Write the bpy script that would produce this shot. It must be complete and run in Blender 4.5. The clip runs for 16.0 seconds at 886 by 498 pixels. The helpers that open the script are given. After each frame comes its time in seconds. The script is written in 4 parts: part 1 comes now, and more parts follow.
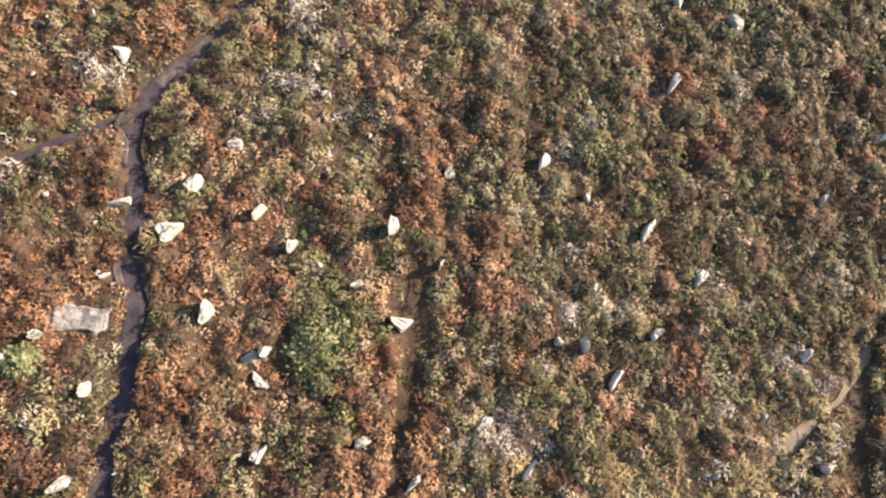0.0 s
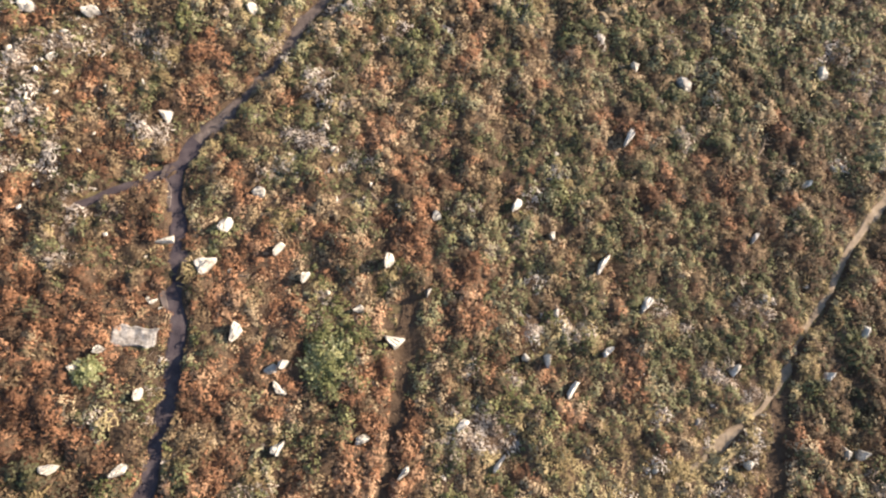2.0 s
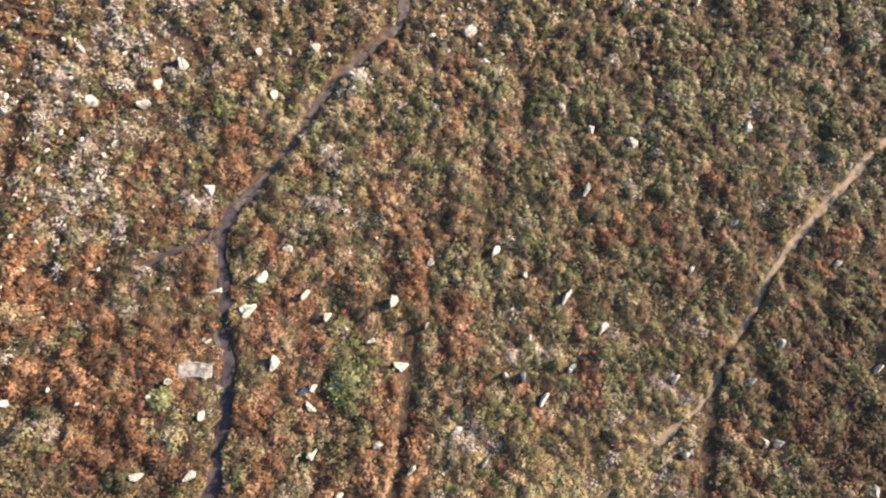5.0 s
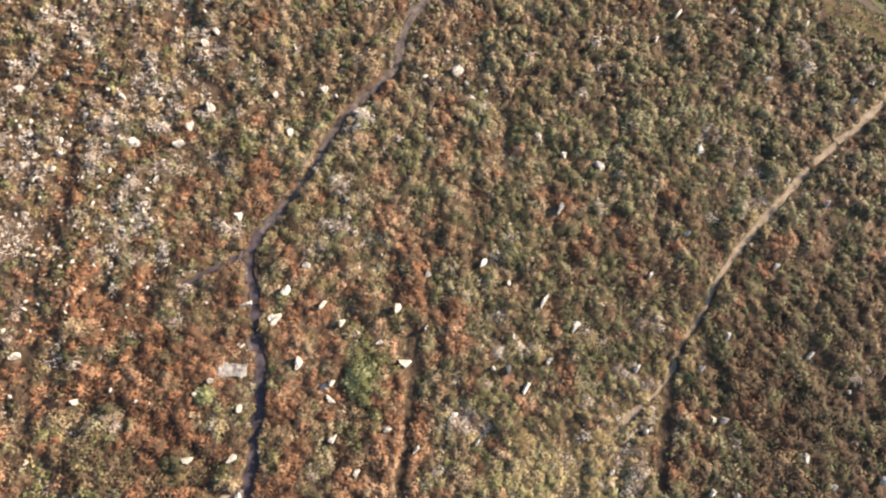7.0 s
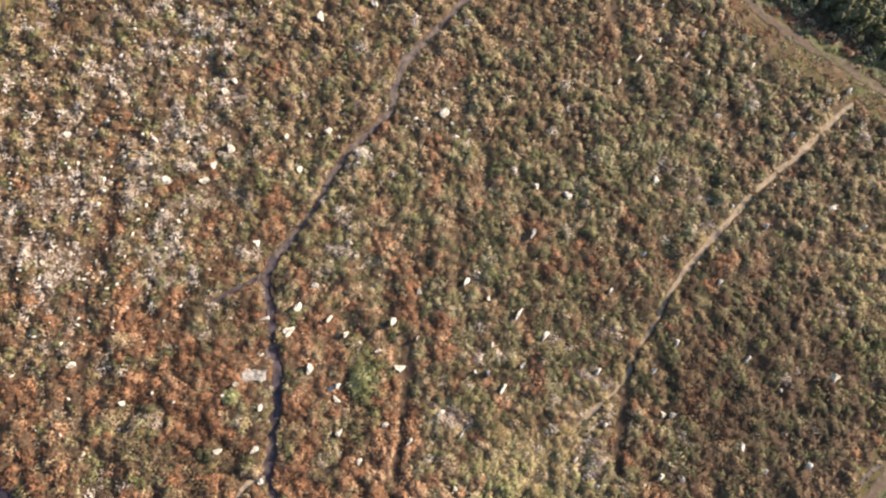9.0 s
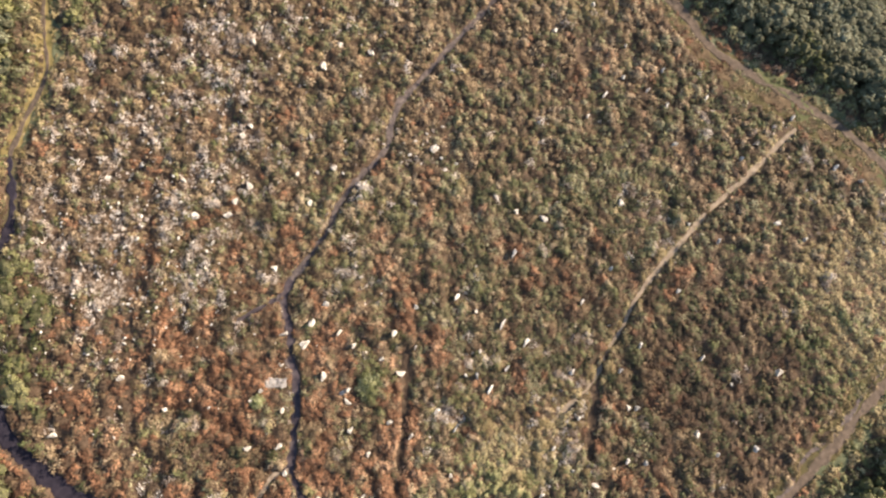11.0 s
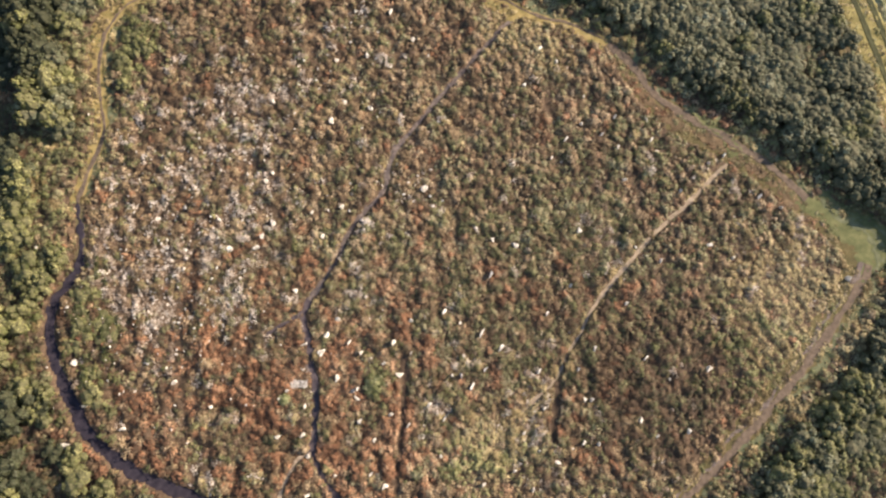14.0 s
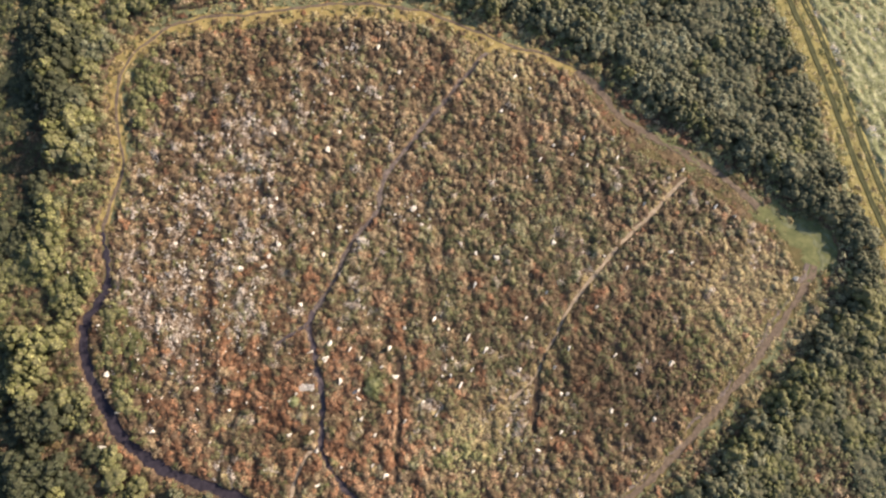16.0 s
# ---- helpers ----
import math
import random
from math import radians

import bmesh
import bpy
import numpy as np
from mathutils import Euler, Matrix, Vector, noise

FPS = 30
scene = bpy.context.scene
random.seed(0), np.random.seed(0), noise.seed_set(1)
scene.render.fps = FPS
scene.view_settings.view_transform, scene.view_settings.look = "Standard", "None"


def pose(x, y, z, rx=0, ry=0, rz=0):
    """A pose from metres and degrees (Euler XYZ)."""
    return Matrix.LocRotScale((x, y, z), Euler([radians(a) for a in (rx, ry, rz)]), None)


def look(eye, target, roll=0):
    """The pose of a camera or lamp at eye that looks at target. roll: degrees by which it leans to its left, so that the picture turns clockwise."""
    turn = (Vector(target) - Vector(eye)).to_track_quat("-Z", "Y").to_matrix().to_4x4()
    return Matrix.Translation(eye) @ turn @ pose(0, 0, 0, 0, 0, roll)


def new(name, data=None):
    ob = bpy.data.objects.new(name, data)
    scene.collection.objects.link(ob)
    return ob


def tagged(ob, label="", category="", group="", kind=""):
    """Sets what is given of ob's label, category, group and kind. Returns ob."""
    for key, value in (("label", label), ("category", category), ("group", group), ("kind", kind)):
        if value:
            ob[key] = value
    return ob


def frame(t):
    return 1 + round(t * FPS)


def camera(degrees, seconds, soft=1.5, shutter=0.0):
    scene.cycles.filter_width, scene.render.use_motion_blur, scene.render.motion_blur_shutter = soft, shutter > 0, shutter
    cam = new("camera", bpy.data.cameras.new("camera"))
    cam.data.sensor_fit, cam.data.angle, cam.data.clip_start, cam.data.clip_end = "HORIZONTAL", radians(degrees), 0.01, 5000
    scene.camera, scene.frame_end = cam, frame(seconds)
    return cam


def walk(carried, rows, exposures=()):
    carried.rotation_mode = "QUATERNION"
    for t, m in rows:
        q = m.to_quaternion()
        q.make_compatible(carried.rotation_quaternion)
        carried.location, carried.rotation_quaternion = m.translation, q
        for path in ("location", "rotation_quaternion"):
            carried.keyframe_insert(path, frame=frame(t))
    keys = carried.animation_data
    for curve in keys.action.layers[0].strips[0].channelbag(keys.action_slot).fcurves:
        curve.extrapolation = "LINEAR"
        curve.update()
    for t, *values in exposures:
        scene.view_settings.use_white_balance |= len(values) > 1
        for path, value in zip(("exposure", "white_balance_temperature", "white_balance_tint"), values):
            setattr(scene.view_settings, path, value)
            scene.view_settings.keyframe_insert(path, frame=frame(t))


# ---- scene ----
cam = camera(70.0, 16.0, soft=2.3)
PATH = [
    (0, (0.218, -0.328, 24.048), (0.407, 0.198, 22.128), 20.8),
    (0.5, (0.176, -0.417, 25.3), (0.367, 0.111, 23.381), 20.6),
    (1, (0.319, -0.236, 26.711), (0.506, 0.284, 24.788), 20.2),
    (1.5, (0.618, -0.315, 27.992), (0.775, 0.217, 26.071), 18.1),
    (2, (0.802, -0.437, 29.336), (0.956, 0.101, 27.416), 17.4),
    (2.5, (1.039, -0.34, 30.528), (1.194, 0.191, 28.606), 16.4),
    (3, (1.176, -0.149, 31.877), (1.328, 0.379, 29.954), 15.9),
    (3.5, (1.111, 0.109, 33.123), (1.271, 0.62, 31.195), 16.4),
    (4, (1.08, 0.262, 34.392), (1.231, 0.777, 32.465), 15.8),
    (6.5, (0.687, 0.443, 42.2), (0.821, 0.932, 40.265), 14.1),
    (7, (0.796, 0.35, 44.07), (0.934, 0.829, 42.133), 14.1),
    (7.5, (0.947, 0.124, 45.861), (1.086, 0.604, 43.925), 14.1),
    (8, (1.221, 0.508, 47.962), (1.355, 0.972, 46.021), 13.9),
    (8.5, (1.477, 0.903, 49.94), (1.602, 1.356, 47.996), 13.5),
    (9, (1.764, 1.047, 51.994), (1.883, 1.494, 50.048), 12.5),
    (11.5, (2.818, 2.135, 62.9), (2.913, 2.55, 60.945), 9.0),
    (12, (2.992, 2.386, 65.341), (3.08, 2.793, 63.385), 8.6),
    (12.5, (3.281, 2.347, 67.626), (3.365, 2.751, 65.669), 7.8),
    (13, (3.686, 2.745, 70.09), (3.765, 3.137, 68.13), 7.2),
    (13.5, (4.151, 3.033, 72.339), (4.226, 3.415, 70.377), 6.5),
    (14, (4.641, 2.845, 74.661), (4.71, 3.233, 72.7), 5.2),
    (14.5, (5.221, 3.621, 76.927), (5.287, 3.988, 74.962), 4.7),
    (15, (5.684, 3.657, 79.324), (5.75, 4.024, 77.359), 4.3),
    (15.5, (5.946, 3.702, 81.529), (6.015, 4.065, 79.564), 4.2),
    (16, (6.409, 4.346, 83.936), (6.47, 4.697, 81.968), 3.3),
]
walk(cam, [(t, look(eye, target, roll)) for t, eye, target, roll in PATH])

# ---- world and sun ----
SUN_UP, SUN_ROUND = 24.0, 74.0  # degrees above the horizon; clockwise from +y
world = bpy.data.worlds.new("world")
scene.world = world
world.use_nodes = True
sky = world.node_tree.nodes.new("ShaderNodeTexSky")
sky.sky_type, sky.sun_disc = "NISHITA", False
sky.sun_elevation, sky.sun_rotation = radians(SUN_UP), radians(SUN_ROUND)
world.node_tree.nodes["Background"].inputs["Strength"].default_value = 0.082
world.node_tree.links.new(sky.outputs[0], world.node_tree.nodes["Background"].inputs["Color"])
sun = new("sun", bpy.data.lights.new("sun", "SUN"))
sun.data.energy, sun.data.angle, sun.data.color = 5.0, radians(0.6), (1.0, 0.825, 0.645)
up, rd = radians(SUN_UP), radians(SUN_ROUND)
sun.matrix_world = look((0, 0, 0), (-math.cos(up) * math.sin(rd), -math.cos(up) * math.cos(rd), -math.sin(up)))
scene.view_settings.exposure = 1.08


# ---- helpers of this scene ----
def hash01(ix, iy, seed):
    n = (ix.astype(np.int64) * 374761393 + iy.astype(np.int64) * 668265263 + seed * 974711) & 0x7FFFFFFF
    n = ((n ^ (n >> 13)) * 1274126177) & 0x7FFFFFFF
    n = ((n ^ (n >> 15)) * 362437) & 0x7FFFFFFF
    return ((n ^ (n >> 12)) & 0xFFFFFF) / float(0x1000000)


def vnoise(x, y, size, seed):
    """Smooth noise from 0 to 1 with lumps of about that size in metres."""
    x, y = x / size, y / size
    ix, iy = np.floor(x), np.floor(y)
    fx, fy = x - ix, y - iy
    fx, fy = fx * fx * (3 - 2 * fx), fy * fy * (3 - 2 * fy)
    a, b = hash01(ix, iy, seed), hash01(ix + 1, iy, seed)
    c, d = hash01(ix, iy + 1, seed), hash01(ix + 1, iy + 1, seed)
    return (a * (1 - fx) + b * fx) * (1 - fy) + (c * (1 - fx) + d * fx) * fy


def blob(x, y, cx, cy, rx, ry):
    return np.exp(-((x - cx) / rx) ** 2 - ((y - cy) / ry) ** 2)


def step(v, a, b):
    v = np.clip((v - a) / (b - a), 0, 1)
    return v * v * (3 - 2 * v)


def smooth_line(points, gap=0.35):
    """A smooth curve through the points, with a vertex every gap metres."""
    p = np.array(points, float)
    p = np.vstack([2 * p[0] - p[1], p, 2 * p[-1] - p[-2]])
    out = []
    for i in range(1, len(p) - 2):
        n = max(2, int(np.linalg.norm(p[i + 1] - p[i]) / gap))
        for u in np.arange(n) / n:
            out.append(0.5 * (2 * p[i] + (p[i + 1] - p[i - 1]) * u + (2 * p[i - 1] - 5 * p[i] + 4 * p[i + 1] - p[i + 2]) * u * u
                              + (3 * p[i] - p[i - 1] - 3 * p[i + 1] + p[i + 2]) * u ** 3))
    out.append(p[-2])
    return np.array(out)


def away(x, y, line, every=3):
    """Distance from each place to a line."""
    line = np.vstack([line[::every], line[-1:]])
    best = np.full(x.shape, 1e9)
    for (ax, ay), (bx, by) in zip(line[:-1], line[1:]):
        dx, dy = bx - ax, by - ay
        u = np.clip(((x - ax) * dx + (y - ay) * dy) / (dx * dx + dy * dy + 1e-9), 0, 1)
        best = np.minimum(best, (x - ax - u * dx) ** 2 + (y - ay - u * dy) ** 2)
    return np.sqrt(best)


def inside(x, y, loop):
    hit = np.zeros(x.shape, bool)
    for (ax, ay), (bx, by) in zip(loop, np.roll(loop, -1, axis=0)):
        if ay != by:
            hit ^= ((ay > y) != (by > y)) & (x < (bx - ax) * (y - ay) / (by - ay) + ax)
    return hit


def make_mesh(name, verts, faces, material=None, smooth=False, plant=None):
    """A mesh from arrays; faces all have the same number of corners."""
    faces = np.asarray(faces, np.int32)
    me = bpy.data.meshes.new(name)
    me.vertices.add(len(verts))
    me.vertices.foreach_set("co", np.asarray(verts, np.float32).ravel())
    me.loops.add(faces.size)
    me.loops.foreach_set("vertex_index", faces.ravel())
    me.polygons.add(len(faces))
    me.polygons.foreach_set("loop_start", np.arange(0, faces.size, faces.shape[1], dtype=np.int32))
    me.polygons.foreach_set("use_smooth", np.full(len(faces), smooth))
    me.update(calc_edges=True)
    if material:
        me.materials.append(material)
    if plant is not None:  # one tone for each plant, shared by its leaves
        me.attributes.new("plant", "FLOAT", "POINT").data.foreach_set("value", np.asarray(plant, np.float32))
    return me


def part(name, me, parent, label=""):
    ob = new(name, me)
    ob.parent = parent
    return tagged(ob, label) if label else ob


# ---- materials ----
def material(name, colours, big=1.5, fine=0.12, rough=0.8, bump=0.0, bump_size=0.05, island=0.04, grain=0.17, cells=0.0, spec=0.3, each=0.0):
    """Colours mixed by noise of the size big (metres), shaded by grain of the size fine, by each leaf's own chance and by plant-sized cells."""
    m = bpy.data.materials.new(name)
    m.use_nodes = True
    nt = m.node_tree
    bsdf = nt.nodes["Principled BSDF"]
    bsdf.inputs["Roughness"].default_value = rough
    bsdf.inputs["Specular IOR Level"].default_value = spec
    geo = nt.nodes.new("ShaderNodeNewGeometry")

    def noise_node(size, detail=3.0):
        n = nt.nodes.new("ShaderNodeTexNoise")
        n.inputs["Scale"].default_value, n.inputs["Detail"].default_value = 1.0 / size, detail
        nt.links.new(geo.outputs["Position"], n.inputs["Vector"])
        return n

    def maths(op, a, b):
        n = nt.nodes.new("ShaderNodeMath")
        n.operation = op
        for k, v in enumerate((a, b)):
            if isinstance(v, (int, float)):
                n.inputs[k].default_value = v
            else:
                nt.links.new(v, n.inputs[k])
        return n.outputs[0]

    value = maths("MULTIPLY_ADD", noise_node(big).outputs["Fac"], 1.6)
    value.node.inputs[2].default_value = -0.3
    if cells:
        own = nt.nodes.new("ShaderNodeAttribute")
        own.attribute_name = "plant"
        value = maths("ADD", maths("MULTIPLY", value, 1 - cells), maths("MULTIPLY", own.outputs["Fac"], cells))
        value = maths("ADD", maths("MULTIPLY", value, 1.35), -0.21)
    if each:  # every bush a little lighter or darker than the next
        info = nt.nodes.new("ShaderNodeObjectInfo")
        value = maths("ADD", value, maths("MULTIPLY", maths("SUBTRACT", info.outputs["Random"], 0.5), each * 2))
    if island:
        lone = maths("MULTIPLY", maths("SUBTRACT", geo.outputs["Random Per Island"], 0.5), island * 2)
        value = maths("ADD", value, lone)
    ramp = nt.nodes.new("ShaderNodeValToRGB")
    ramp.color_ramp.elements[0].color = (*colours[0], 1)
    ramp.color_ramp.elements[1].color = (*colours[-1], 1)
    for k, c in enumerate(colours[1:-1]):
        ramp.color_ramp.elements.new((k + 1) / (len(colours) - 1)).color = (*c, 1)
    nt.links.new(value, ramp.inputs[0])
    tone = maths("MULTIPLY_ADD", noise_node(fine, 4.0).outputs["Fac"], grain * 2)
    tone.node.inputs[2].default_value = 1 - grain
    mix = nt.nodes.new("ShaderNodeMix")
    mix.data_type, mix.blend_type = "RGBA", "MULTIPLY"
    mix.inputs["Factor"].default_value = 1
    nt.links.new(ramp.outputs[0], mix.inputs[6])
    nt.links.new(tone, mix.inputs[7])
    nt.links.new(mix.outputs[2], bsdf.inputs["Base Color"])
    if bump:
        b = nt.nodes.new("ShaderNodeBump")
        b.inputs["Strength"].default_value, b.inputs["Distance"].default_value = 1.0, bump
        nt.links.new(noise_node(bump_size, 5.0).outputs["Fac"], b.inputs["Height"])
        nt.links.new(b.outputs[0], bsdf.inputs["Normal"])
    return m


M_SOIL = material("rough_heath_ground", [(0.065, 0.05, 0.03), (0.12, 0.09, 0.05), (0.17, 0.14, 0.07), (0.24, 0.19, 0.10)], 1.6, 0.12, 0.9, 0.12, 0.25, 0)
# dark peat, with the purple of plant shade mixed into its colour
M_PATH = material("shade_purple_peat", [(0.05, 0.04, 0.048), (0.088, 0.069, 0.077), (0.15, 0.12, 0.12)], 0.6, 0.05, 0.85, 0.03, 0.06, 0)
M_DRYPATH = material("trodden_grey_earth", [(0.085, 0.066, 0.062), (0.155, 0.122, 0.11), (0.29, 0.232, 0.195)], 0.5, 0.06, 0.88, 0.04, 0.08, 0, 0.3)
M_PALE = material("dry_trodden_earth", [(0.21, 0.157, 0.108), (0.36, 0.28, 0.20), (0.50, 0.41, 0.31)], 0.5, 0.05, 0.9, 0.02, 0.06, 0)
M_TURF = material("verge_turf", [(0.15, 0.13, 0.045), (0.33, 0.25, 0.095), (0.49, 0.375, 0.16)], 1.6, 0.07, 0.9, 0.04, 0.08, 0)
M_FIELD = material("field_turf", [(0.11, 0.122, 0.05), (0.23, 0.232, 0.115), (0.47, 0.45, 0.29)], 0.6, 0.15, 0.9, 0.16, 0.25, 0, 0.35)
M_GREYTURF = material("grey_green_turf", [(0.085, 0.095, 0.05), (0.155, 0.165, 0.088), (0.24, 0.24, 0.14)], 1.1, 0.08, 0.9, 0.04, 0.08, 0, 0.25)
M_GREENTURF = material("damp_green_turf", [(0.072, 0.086, 0.033), (0.135, 0.143, 0.058), (0.24, 0.222, 0.10)], 1.1, 0.08, 0.9, 0.04, 0.08, 0, 0.25)
M_RUSTTURF = material("rust_brown_turf", [(0.085, 0.06, 0.034), (0.16, 0.108, 0.06), (0.26, 0.18, 0.10)], 0.9, 0.08, 0.9, 0.05, 0.08, 0, 0.28)
M_LITTER = material("heath_litter", [(0.06, 0.04, 0.03), (0.12, 0.08, 0.052), (0.18, 0.12, 0.075)], 0.5, 0.05, 0.9, 0.08, 0.06, 0)
M_BRACKEN = material("bracken", [(0.115, 0.062, 0.036), (0.245, 0.121, 0.066), (0.38, 0.193, 0.104), (0.50, 0.315, 0.19)], 1.4, 0.1, 0.75, cells=0.78)
M_BROWN = material("heather", [(0.10, 0.066, 0.042), (0.205, 0.14, 0.078), (0.335, 0.243, 0.138), (0.49, 0.375, 0.24)], 1.4, 0.1, 0.75, cells=0.78)
M_OLIVE = material("bilberry", [(0.07, 0.062, 0.034), (0.132, 0.135, 0.06), (0.232, 0.226, 0.108), (0.385, 0.35, 0.21)], 1.4, 0.1, 0.7, cells=0.78)
M_GREEN = material("bramble", [(0.08, 0.088, 0.03), (0.18, 0.185, 0.07), (0.32, 0.305, 0.14)], 1.0, 0.1, 0.6, cells=0.72)
M_MOUND = material("young_bramble_leaves", [(0.095, 0.11, 0.036), (0.21, 0.228, 0.09), (0.37, 0.375, 0.19), (0.56, 0.535, 0.36)], 0.6, 0.1, 0.6, cells=0.6)
M_STEM = material("bramble_stems", [(0.13, 0.07, 0.05), (0.26, 0.17, 0.10)], 0.4, 0.04, 0.8, 0, 0.03, 0)
M_STRAW = material("dry_grass", [(0.19, 0.138, 0.064), (0.34, 0.262, 0.125), (0.52, 0.425, 0.23)], 1.2, 0.08, 0.7, cells=0.72)
M_PALEST = material("bleached_stems", [(0.28, 0.205, 0.145), (0.54, 0.45, 0.365), (0.86, 0.78, 0.69)], 1.2, 0.08, 0.7, cells=0.78)
# brown verge turf, its colour darkened for the thicket's shade
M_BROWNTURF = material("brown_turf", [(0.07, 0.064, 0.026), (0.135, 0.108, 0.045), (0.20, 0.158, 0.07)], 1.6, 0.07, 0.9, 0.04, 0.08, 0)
M_BANK = material("yellow_grass_bank", [(0.13, 0.115, 0.036), (0.27, 0.225, 0.08), (0.40, 0.34, 0.14)], 1.2, 0.08, 0.9, 0.05, 0.1, 0)
# rut grass painted dark green for the shadow lying in it
M_RUT = material("shadow_dark_rut", [(0.035, 0.04, 0.015), (0.06, 0.062, 0.024), (0.10, 0.10, 0.04)], 1.2, 0.07, 0.9, 0.03, 0.08, 0)
M_TRAIL = material("worn_brown_earth", [(0.08, 0.063, 0.05), (0.15, 0.11, 0.08), (0.24, 0.18, 0.135)], 0.5, 0.07, 0.9, 0.04, 0.1, 0)
M_SLAB = material("worn_slab_stone", [(0.12, 0.10, 0.085), (0.30, 0.27, 0.24), (0.50, 0.46, 0.42), (0.64, 0.60, 0.56)], 0.3, 0.07, 0.85, 0.05, 0.12, 0, 0.4)
M_GORSE = material("gorse", [(0.056, 0.066, 0.038), (0.115, 0.126, 0.072), (0.205, 0.215, 0.132), (0.36, 0.36, 0.24)], 2.5, 0.15, 0.75, cells=0.66, each=0.2)
M_SCRUB = material("scrub_leaves", [(0.055, 0.06, 0.022), (0.118, 0.126, 0.044), (0.22, 0.218, 0.083), (0.36, 0.34, 0.15)], 3.0, 0.15, 0.75, cells=0.66, each=0.2)
# leaves painted dark, standing in for bushes that lie in shade
M_SHADEBUSH = material("shade_dark_leaves", [(0.027, 0.033, 0.018), (0.056, 0.064, 0.033), (0.11, 0.117, 0.06)], 3.0, 0.15, 0.6, cells=0.66, each=0.2)
# peat darkened towards indigo for the shade over the ring path
M_SHADEPEAT = material("shade_indigo_peat", [(0.022, 0.019, 0.027), (0.04, 0.034, 0.047), (0.07, 0.058, 0.07)], 0.7, 0.06, 0.85, 0.03, 0.08, 0, spec=0.12)
# solid lobe cores, coloured dark for the shade inside a bush
M_HEART = material("gorse_core_shade", [(0.075, 0.072, 0.042), (0.145, 0.135, 0.08)], 0.5, 0.05, 0.9, 0.03, 0.06, 0)
M_SCRUBHEART = material("scrub_core_shade", [(0.08, 0.078, 0.038), (0.16, 0.15, 0.075)], 0.5, 0.05, 0.9, 0.03, 0.06, 0)
M_DARKHEART = material("dark_core_shade", [(0.03, 0.033, 0.018), (0.065, 0.066, 0.036)], 0.5, 0.05, 0.9, 0.03, 0.06, 0)
M_WOOD = material("gorse_wood", [(0.06, 0.05, 0.03), (0.12, 0.10, 0.06)], 0.5, 0.04, 0.9, 0.01, 0.03, 0)


def stone_material(name, dark, mid, light, streak):
    """Weathered rock: streaked along the stone's length, cracked, blotched with lichen."""
    m = bpy.data.materials.new(name)
    m.use_nodes = True
    nt = m.node_tree
    bsdf = nt.nodes["Principled BSDF"]
    bsdf.inputs["Roughness"].default_value = 0.88
    bsdf.inputs["Specular IOR Level"].default_value = 0.25
    coord, info = nt.nodes.new("ShaderNodeTexCoord"), nt.nodes.new("ShaderNodeObjectInfo")

    def noise_node(scale, detail, rough=0.6):
        move = nt.nodes.new("ShaderNodeMapping")
        move.inputs["Scale"].default_value = scale
        nt.links.new(coord.outputs["Object"], move.inputs["Vector"])
        spread = nt.nodes.new("ShaderNodeVectorMath")
        spread.operation = "ADD"
        nt.links.new(move.outputs[0], spread.inputs[0])
        shift = nt.nodes.new("ShaderNodeMath")
        shift.operation = "MULTIPLY"
        shift.inputs[1].default_value = 50.0
        nt.links.new(info.outputs["Random"], shift.inputs[0])
        nt.links.new(shift.outputs[0], spread.inputs[1])
        n = nt.nodes.new("ShaderNodeTexNoise")
        n.inputs["Scale"].default_value, n.inputs["Detail"].default_value, n.inputs["Roughness"].default_value = 1.0, detail, rough
        nt.links.new(spread.outputs[0], n.inputs["Vector"])
        return n.outputs["Fac"]

    def mixed(kind, fac, a, b):
        n = nt.nodes.new("ShaderNodeMix")
        n.data_type, n.blend_type = "RGBA", kind
        for slot, v in ((0, fac), (6, a), (7, b)):
            if isinstance(v, (int, float)):
                n.inputs[slot].default_value = v
            elif isinstance(v, tuple):
                n.inputs[slot].default_value = (*v, 1)
            else:
                nt.links.new(v, n.inputs[slot])
        return n.outputs[2]

    def ramp_of(fac, low, high, a, b):
        r = nt.nodes.new("ShaderNodeValToRGB")
        r.color_ramp.elements[0].position, r.color_ramp.elements[0].color = low, (*a, 1)
        r.color_ramp.elements[1].position, r.color_ramp.elements[1].color = high, (*b, 1)
        nt.links.new(fac, r.inputs[0])
        return r.outputs[0]

    body = ramp_of(noise_node((3.0, 3.0, 3.0), 5.0), 0.36, 0.6, mid, light)
    streaks = noise_node((1.6, 11.0, 2.2), 3.0)
    body = mixed("MIX", ramp_of(streaks, 0.56, 0.68, (0, 0, 0), (streak, streak, streak)), body, dark)
    spots = noise_node((9.0, 9.0, 9.0), 4.0, 0.7)
    body = mixed("MIX", ramp_of(spots, 0.54, 0.66, (0, 0, 0), (0.75, 0.75, 0.75)), body, tuple(0.5 * c for c in mid))
    nt.links.new(body, bsdf.inputs["Base Color"])
    b = nt.nodes.new("ShaderNodeBump")
    b.inputs["Strength"].default_value, b.inputs["Distance"].default_value = 1.0, 0.06
    nt.links.new(streaks, b.inputs["Height"])
    c = nt.nodes.new("ShaderNodeBump")
    c.inputs["Strength"].default_value, c.inputs["Distance"].default_value = 1.0, 0.03
    nt.links.new(spots, c.inputs["Height"])
    nt.links.new(b.outputs[0], c.inputs["Normal"])
    nt.links.new(c.outputs[0], bsdf.inputs["Normal"])
    return m


